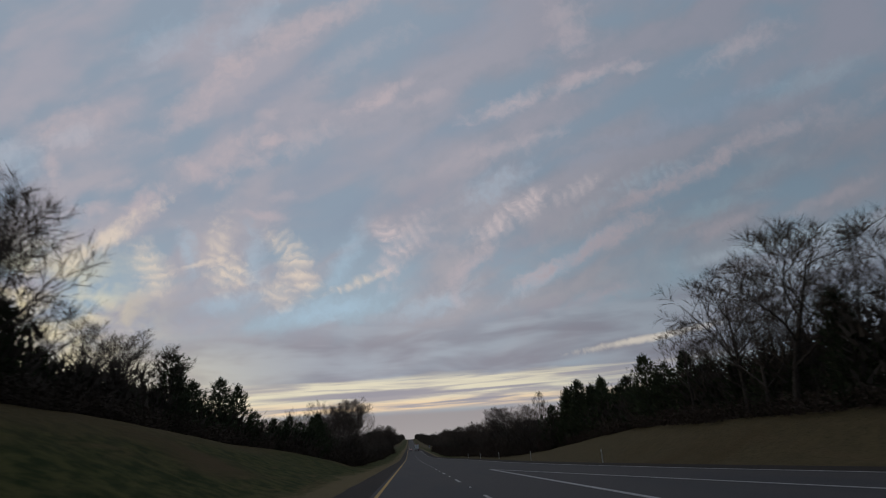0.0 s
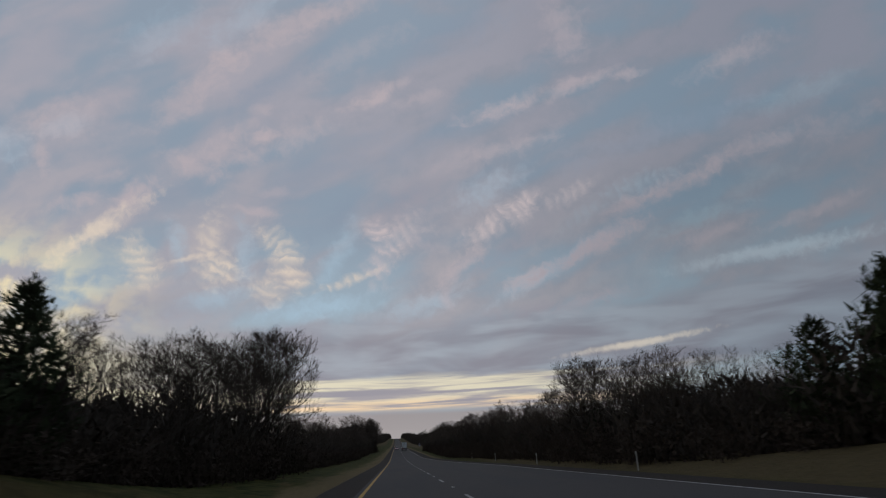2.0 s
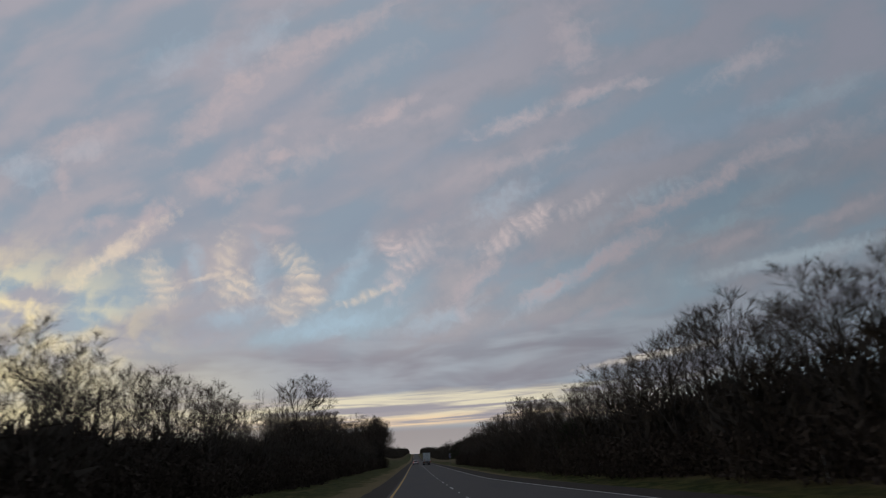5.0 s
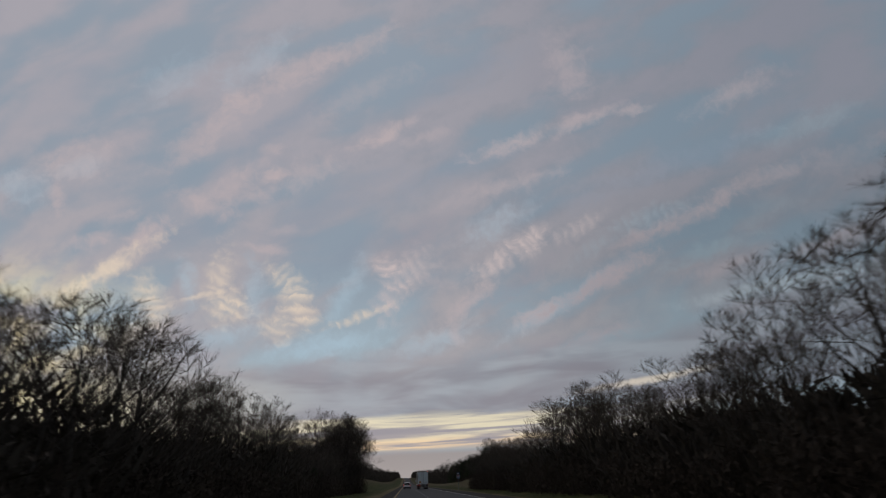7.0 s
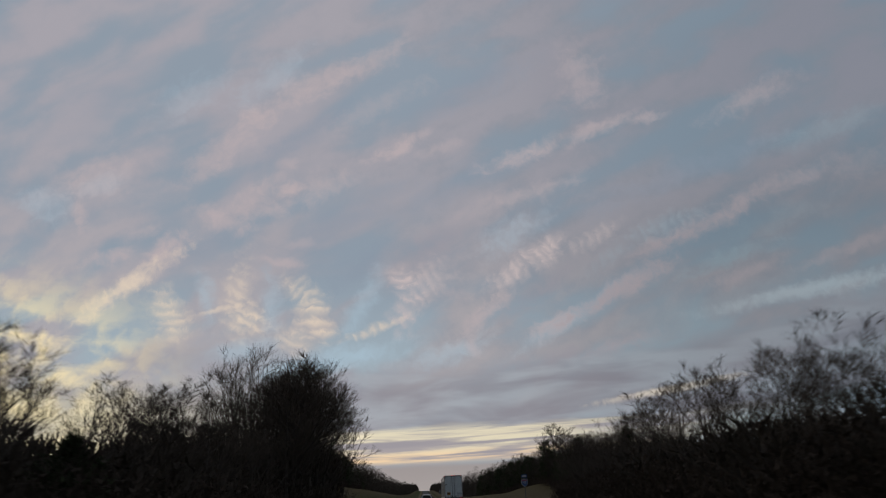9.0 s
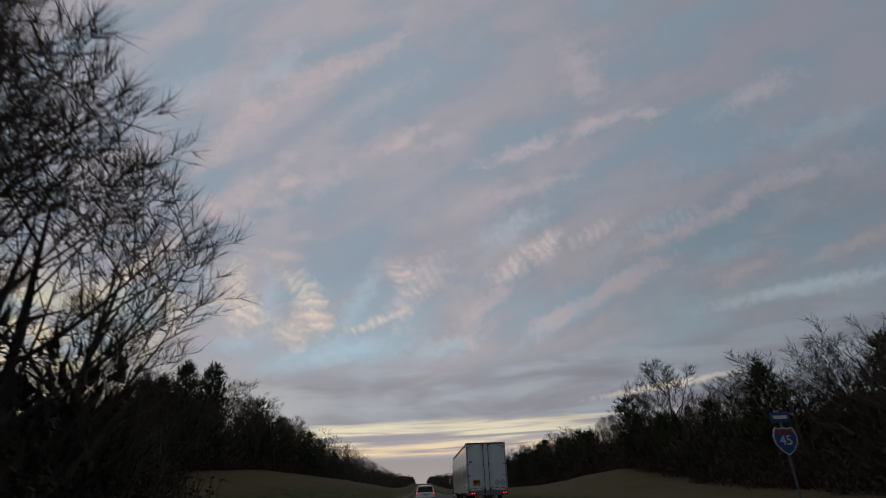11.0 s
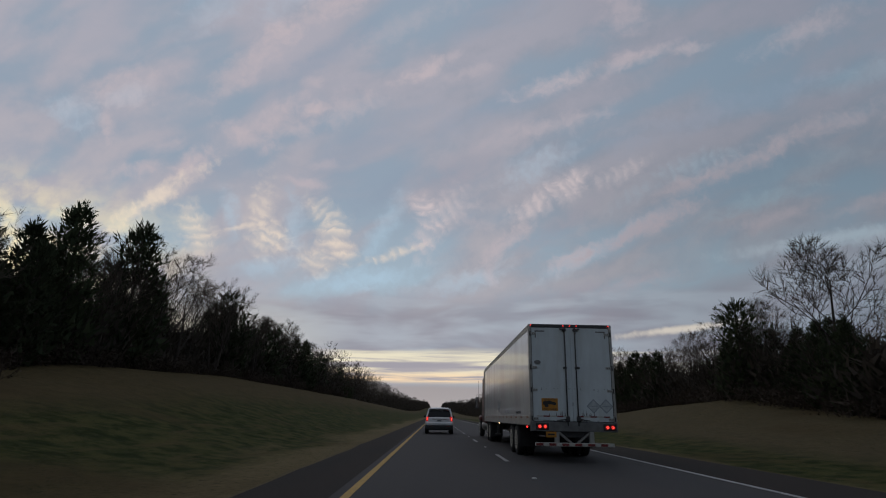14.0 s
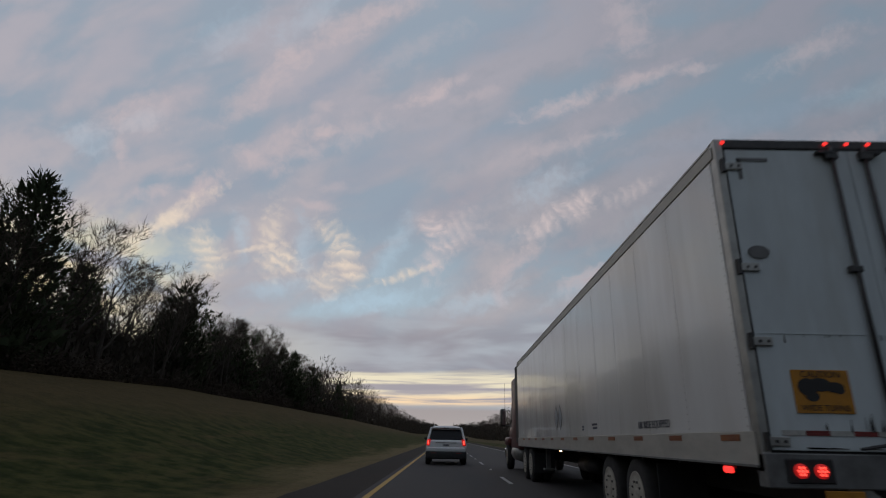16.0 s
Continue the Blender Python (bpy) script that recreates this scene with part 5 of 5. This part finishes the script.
def tractor(at):
    """The cab that the trailer is coupled to, rear to front from y = 0."""
    t = thing("semi_tractor", at, "maroon sleeper-cab truck tractor coupled to a white trailer", "truck tractor")
    b = fresh()
    box(b, -0.45, 0.45, -3.3, 5.2, 0.62, 0.90, 0.03, 1)
    part("chassis", b, STEEL, t)
    b = fresh()
    box(b, -1.22, 1.22, 0.25, 2.55, 0.85, 3.55, 0.12, 3)
    for v in b.verts:
        if v.co.z > 3.0:
            v.co.y += 0.35 * (v.co.z - 3.0) * (1 if v.co.y < 1.4 else -0.6)
    part("sleeper", b, MAROON, t, "glossy maroon sleeper box", True)
    b = fresh()
    box(b, -1.12, 1.12, 2.5, 3.75, 0.80, 2.75, 0.10, 3)
    for v in b.verts:
        if v.co.z > 1.9 and v.co.y > 3:
            v.co.y -= 0.45 * (v.co.z - 1.9)
    cab = part("cab", b, MAROON, t, "maroon day cab with doors", True)
    b = fresh()
    box(b, -1.135, -1.11, 2.75, 3.45, 1.85, 2.45, 0.02, 1)
    box(b, 1.11, 1.135, 2.75, 3.45, 1.85, 2.45, 0.02, 1)
    part("side_window", b, GLASS, cab, "dark side glass")
    b = fresh()
    box(b, -1.0, 1.0, 3.70, 5.55, 0.75, 1.75, 0.18, 3)
    part("hood", b, MAROON, t, "maroon engine hood", True)
    b = fresh()
    box(b, -1.2, 1.2, 5.5, 5.75, 0.45, 0.85, 0.06, 2)
    part("bumper", b, CHROME, t, "chrome front bumper", True)
    for side in (-1, 1):
        b = fresh()
        box(b, side * 1.24 - 0.03, side * 1.24 + 0.03, -0.25, 0.75, 1.1, 3.85, 0.02, 1)
        part("side_fairing", b, BLACK, t, "black fairing beside the gap")
        b = fresh()
        rod(b, (side * 1.10, 0.1, 1.0), (side * 1.10, 0.1, 4.0), 0.07, 0.07, 12)
        part("exhaust_stack", b, STEEL, t, "dark exhaust stack", True)
        part("mirror_arm", rod(fresh(), (side * 1.12, 3.35, 2.35), (side * 1.42, 3.45, 2.35), 0.018, 0.018, 6), STEEL, t)
        arm = part("mirror_arm", rod(fresh(), (side * 1.12, 3.35, 1.75), (side * 1.42, 3.45, 1.75), 0.018, 0.018, 6), STEEL, t)
        b = fresh()
        box(b, side * 1.47 - 0.11, side * 1.47 + 0.11, 3.40, 3.52, 1.72, 2.42, 0.04, 2)
        part("mirror", b, BLACK, arm, "large black door mirror", True)
        b = fresh()
        box(b, side * 1.45 - 0.09, side * 1.45 + 0.09, 3.385, 3.40, 1.78, 2.36, 0.01, 1)
        part("mirror_glass", b, CHROME, arm)
        b = fresh()
        rod(b, (side * 1.38, 3.5, 2.4), (side * 1.38, 3.5, 3.5), 0.008, 0.004, 5)
        part("aerial", b, BLACK, arm)
        b = fresh()
        rod(b, (side * 0.95, 1.0, 0.72), (side * 0.95, 2.6, 0.72), 0.30, 0.30, 20)
        part("fuel_tank", b, ALU, t, "dull metal fuel tank", True)
        b = fresh()
        box(b, side * 1.0 - 0.22, side * 1.0 + 0.22, 3.9, 5.5, 0.95, 1.30, 0.12, 3)
        part("fender", b, MAROON, t, "maroon front fender", True)
        wheel(t, side * 1.05, 4.75, 0.51, 0.28, side, "front wheel")
        for y in (-2.6, -1.3):
            wheel(t, side * 1.10, y, 0.51, 0.27, side, "dual drive wheel", True)
        b = fresh()
        box(b, side * 0.95 - 0.3, side * 0.95 + 0.3, -3.42, -3.40, 0.30, 0.85, 0, 1)
        part("mud_flap", b, BLACK, t)
    return t


def loft(b, rows, cap=True):
    """Skin over closed rings of points."""
    loops = [[b.verts.new(p) for p in r] for r in rows]
    n = len(loops[0])
    for a, c in zip(loops, loops[1:]):
        for i in range(n):
            b.faces.new((a[i], a[(i + 1) % n], c[(i + 1) % n], c[i]))
    if cap:
        b.faces.new(loops[0])
        b.faces.new(loops[-1])
    bmesh.ops.recalc_face_normals(b, faces=b.faces)
    return b


def suv(at):
    t = thing("suv", at, "white sport utility car with dark glass and lit red lamps", "car")

    def section(y, w, z0, z1, tuck=0.06):
        h = z1 - z0
        half = [(w - tuck - 0.10, z0), (w - tuck, z0 + 0.06 * h), (w - 0.01, z0 + 0.30 * h), (w, z0 + 0.52 * h), (w - 0.015, z0 + 0.80 * h), (w - 0.05, z0 + 0.95 * h), (w - 0.12, z1)]
        return [(x, y, z) for x, z in half] + [(-x, y, z) for x, z in reversed(half)]

    b = fresh()
    loft(b, [section(0.02, 0.84, 0.46, 1.06), section(0.08, 0.94, 0.42, 1.12), section(0.25, 0.985, 0.38, 1.14), section(1.0, 1.0, 0.34, 1.13), section(2.4, 1.0, 0.32, 1.11),
             section(3.4, 0.99, 0.34, 1.10), section(4.1, 0.97, 0.38, 1.05), section(4.7, 0.92, 0.42, 0.95), section(4.95, 0.80, 0.48, 0.80)])
    body = part("body", b, CARWHITE, t, "glossy white painted body", True)
    body.modifiers.new("bevel", "BEVEL").width = 0.02
    b = fresh()

    def roof_row(y, w, z):
        half = [(w, z - 0.10), (w - 0.05, z - 0.03), (w - 0.16, z), (w - 0.4, z + 0.025)]
        return [(x, y, zz) for x, zz in half] + [(-x, y, zz) for x, zz in reversed(half)]
    loft(b, [roof_row(0.34, 0.70, 1.70), roof_row(0.50, 0.72, 1.75), roof_row(1.4, 0.73, 1.78), roof_row(2.4, 0.72, 1.77), roof_row(3.0, 0.68, 1.70)])
    part("roof", b, CARWHITE, t, "white roof", True)
    b = fresh()
    loft(b, [[(0.86, 0.16, 1.10), (0.70, 0.46, 1.66), (-0.70, 0.46, 1.66), (-0.86, 0.16, 1.10)], [(0.90, 1.2, 1.10), (0.74, 1.2, 1.72), (-0.74, 1.2, 1.72), (-0.90, 1.2, 1.10)],
             [(0.90, 2.6, 1.10), (0.74, 2.6, 1.70), (-0.74, 2.6, 1.70), (-0.90, 2.6, 1.10)], [(0.86, 3.65, 1.09), (0.70, 2.95, 1.66), (-0.70, 2.95, 1.66), (-0.86, 3.65, 1.09)]])
    part("greenhouse", b, GLASS, t, "dark tinted side and front glass")
    # pillars
    for s in (-1, 1):
        for (y0, y1, wd) in ((0.20, 0.46, 0.11), (1.30, 1.35, 0.07), (2.25, 2.30, 0.05)):
            part("pillar", rod(fresh(), (s * 0.885, y0, 1.08), (s * 0.725, y1, 1.70), wd * 0.55, wd * 0.5, 8), CARWHITE, t)
        part("pillar", rod(fresh(), (s * 0.87, 3.66, 1.08), (s * 0.70, 2.97, 1.68), 0.04, 0.04, 8), CARWHITE, t)
    # tailgate glass, spoiler and lamps
    b = fresh()
    vs = [b.verts.new(p) for p in ((-0.74, 0.125, 1.14), (0.74, 0.125, 1.14), (0.64, 0.375, 1.60), (-0.64, 0.375, 1.60))]
    b.faces.new(vs)
    ex = bmesh.ops.extrude_face_region(b, geom=list(b.faces))
    bmesh.ops.translate(b, verts=[v for v in ex["geom"] if isinstance(v, bmesh.types.BMVert)], vec=(0, 0.03, 0.012))
    bmesh.ops.recalc_face_normals(b, faces=b.faces)
    part("rear_window", b, GLASS, t, "dark tinted rear window")
    b = fresh()
    box(b, -0.68, 0.68, 0.24, 0.50, 1.66, 1.715, 0.02, 2)
    part("spoiler", b, CARWHITE, t, "white roof spoiler", True)
    b = fresh()
    box(b, -0.13, 0.13, 0.235, 0.26, 1.67, 1.695, 0.005, 1)
    part("high_brake_lamp", b, BLACK, t)
    for s in (-1, 1):
        b = fresh()
        box(b, s * 0.87 - 0.08, s * 0.87 + 0.08, -0.01, 0.22, 0.86, 1.16, 0.03, 2)
        for v in b.verts:
            if abs(v.co.x) > 0.87:
                v.co.y += 0.07
            v.co.x -= s * 0.06 * max(0, v.co.z - 1.0) / 0.16
        lamp = part("tail_lamp", b, LENS, t, "lit red wrap-round tail lamp", True)
        b = fresh()
        box(b, s * 0.85 - 0.04, s * 0.85 + 0.03, -0.018, 0.0, 0.93, 1.09, 0.012, 2)
        part("lamp_core", b, HOTLAMP, lamp)
        b = fresh()
        rod(b, (s * 0.62, 0.7, 1.83), (s * 0.62, 2.7, 1.83), 0.018, 0.018, 8)
        for y in (0.72, 1.7, 2.68):
            rod(b, (s * 0.62, y, 1.75), (s * 0.62, y, 1.83), 0.02, 0.02, 6)
        part("roof_rail", b, ALU, t, "grey metal roof rail", True)
        b = fresh()
        box(b, s * 1.06 - 0.09, s * 1.06 + 0.09, 2.95, 3.08, 1.10, 1.25, 0.04, 2)
        rod(b, (s * 0.92, 3.0, 1.14), (s * 1.05, 3.02, 1.14), 0.03, 0.03, 6)
        part("door_mirror", b, BLACK, t, "black door mirror", True)
        b = fresh()
        box(b, s * 0.985 - 0.02, s * 0.985 + 0.02, 0.75, 3.4, 0.36, 0.50, 0.015, 1)
        part("side_cladding", b, BLACK, t, "black plastic sill cladding")
        for y in (0.98, 3.85):
            wheel(t, s * 0.87, y, 0.375, 0.25, s, "car wheel")
    b = fresh()
    box(b, -0.92, 0.92, -0.06, 0.30, 0.58, 0.80, 0.06, 3)
    bump = part("rear_bumper", b, CARWHITE, t, "white rear bumper", True)
    b = fresh()
    box(b, -0.955, 0.955, -0.075, 0.30, 0.27, 0.62, 0.05, 2)
    part("lower_bumper", b, BLACK, bump, "black lower bumper", True)
    for s in (-1, 1):
        b = fresh()
        box(b, s * 0.60 - 0.12, s * 0.60 + 0.12, -0.085, -0.06, 0.52, 0.555, 0.006, 1)
        part("reflector", b, REDTAPE, bump, "red bumper reflector")
    b = fresh()
    box(b, -0.50, 0.50, -0.005, 0.05, 0.985, 1.03, 0.012, 2)
    part("tailgate_trim", b, ALU, t, "grey trim bar across the tailgate", True)
    b = fresh()
    box(b, -0.17, 0.17, -0.006, 0.04, 0.82, 0.965, 0.006, 1)
    plate = part("number_plate", b, PLATE, t, "pale plate with illegible marks")
    b = fresh()
    box(b, -0.13, 0.13, -0.010, -0.006, 0.87, 0.925)
    part("plate_marks", b, BLUEINK, plate)
    b = fresh()
    rod(b, (0.35, 0.9, 1.76), (0.35, 0.80, 1.93), 0.012, 0.005, 6)
    part("roof_aerial", b, BLACK, t)
    return t


semi_trailer((4.32, 357.6, road_z(357.6) + 0.002))
tractor((4.32, 373.75, road_z(373.0) + 0.002))
suv((0.47, 380.8, road_z(380.8) + 0.002))

# ---------- roadside things ----------
b = fresh()
box(b, -0.045, 0.045, -0.012, 0.012, -0.15, 1.08, 0.008, 2)
post_me = mesh_of("post", b, POSTW)
b = fresh()
box(b, -0.035, 0.035, -0.018, -0.012, 0.86, 1.02, 0.003, 1)
eye_me = mesh_of("reflector", b, material("post_reflector", (0.62, 0.61, 0.56), 0.3))
for y in (44, 69, 94, 119, 144, 170, 195):
    x = max(14.2, paved_right(y) + 0.5)
    p = thing("delineator_post", (x, y, ground_z(x, y)), "thin pale plastic delineator post in the verge", "road post", "delineator posts", turn=3 * math.sin(y))
    part("post", post_me, POSTW, p)
    part("reflector", eye_me, POSTW, p, "pale reflector")

# interstate shield on its post
SIGNBLUE = material("sign_blue", (0.030, 0.075, 0.22), 0.45, second=(0.025, 0.06, 0.18), scale=9)
SIGNRED = material("sign_red", (0.28, 0.03, 0.035), 0.45)
SIGNWHITE = material("sign_white", (0.62, 0.62, 0.60), 0.45)
sx, sy = 11.2, 336.5
sg = thing("route_sign", (sx, sy, ground_z(sx, sy)), "blue highway shield numbered 45 under a small blue plate", "road sign")
b = fresh()
box(b, -0.035, 0.035, -0.02, 0.02, -0.2, 3.35, 0.006, 1)
part("post", b, GALV, sg, "galvanised steel post")


def shield(s, y0, y1):
    b_ = fresh()
    pts = [(0, -0.5), (-0.22, -0.36), (-0.40, -0.12), (-0.44, 0.12), (-0.38, 0.34), (-0.30, 0.46), (-0.15, 0.40), (0, 0.45)]
    pts = pts + [(-x, z) for x, z in reversed(pts[1:-1])]
    v0 = [b_.verts.new((x * s, y0, 2.45 + z * s)) for x, z in pts]
    f = b_.faces.new(v0)
    ex_ = bmesh.ops.extrude_face_region(b_, geom=[f])
    bmesh.ops.translate(b_, verts=[v for v in ex_["geom"] if isinstance(v, bmesh.types.BMVert)], vec=(0, y1 - y0, 0))
    bmesh.ops.recalc_face_normals(b_, faces=b_.faces)
    return b_


sh = part("shield", shield(0.86, -0.034, -0.022), SIGNWHITE, sg, "white rim of the shield")
part("shield_field", shield(0.79, -0.038, -0.033), SIGNBLUE, sh, "blue field of the shield")
b = fresh()
box(b, -0.27, 0.27, -0.043, -0.037, 2.64, 2.75, 0.003, 1)
part("shield_band", b, SIGNRED, sh, "red band of the shield")
letters("shield_number", "45", 0.40, SIGNWHITE, sh, on_rear(0, -0.040, 2.44), "white number 45")
b = fresh()
box(b, -0.30, 0.30, -0.034, -0.022, 2.98, 3.28, 0.02, 2)
pl = part("direction_plate", b, SIGNBLUE, sg, "small blue plate with a pale line of print")
b = fresh()
box(b, -0.22, 0.22, -0.038, -0.034, 3.08, 3.18)
part("plate_marks", b, SIGNWHITE, pl)

# ---------- grass tufts on the verges and banks ----------
rng = random.Random(77)
for name, mat, count, label in (("dry_grass", STRAW, 7000, "tan dead grass stalks at the foot of the wood"),):
    soup = Soup()
    for i in range(count):
        side = rng.choice((-1, 1))
        far = rng.random() < 0.4
        y = rng.uniform(8, 200) if far else rng.uniform(326, 420)
        inner = 3.9 if side < 0 else paved_right(y) + 0.6
        e = along_table(LEFT_EDGE if side < 0 else RIGHT_EDGE, y)
        q = 1.0 - rng.random() ** 2 * 0.10
        x = side * (inner + (e + 1 - inner) * q)
        p = Vector((x, y, ground_z(x, y) - 0.02))
        for k in range(3):
            soup.blade(p + Vector((rng.gauss(0, 0.05), rng.gauss(0, 0.05), 0)), sway(Vector((0, 0, 1)), 0.4, rng), rng.uniform(0.2, 0.6), 0.03, rng)
    tagged(new(name, soup.mesh(name, mat)), label, "grass", kind="stuff")
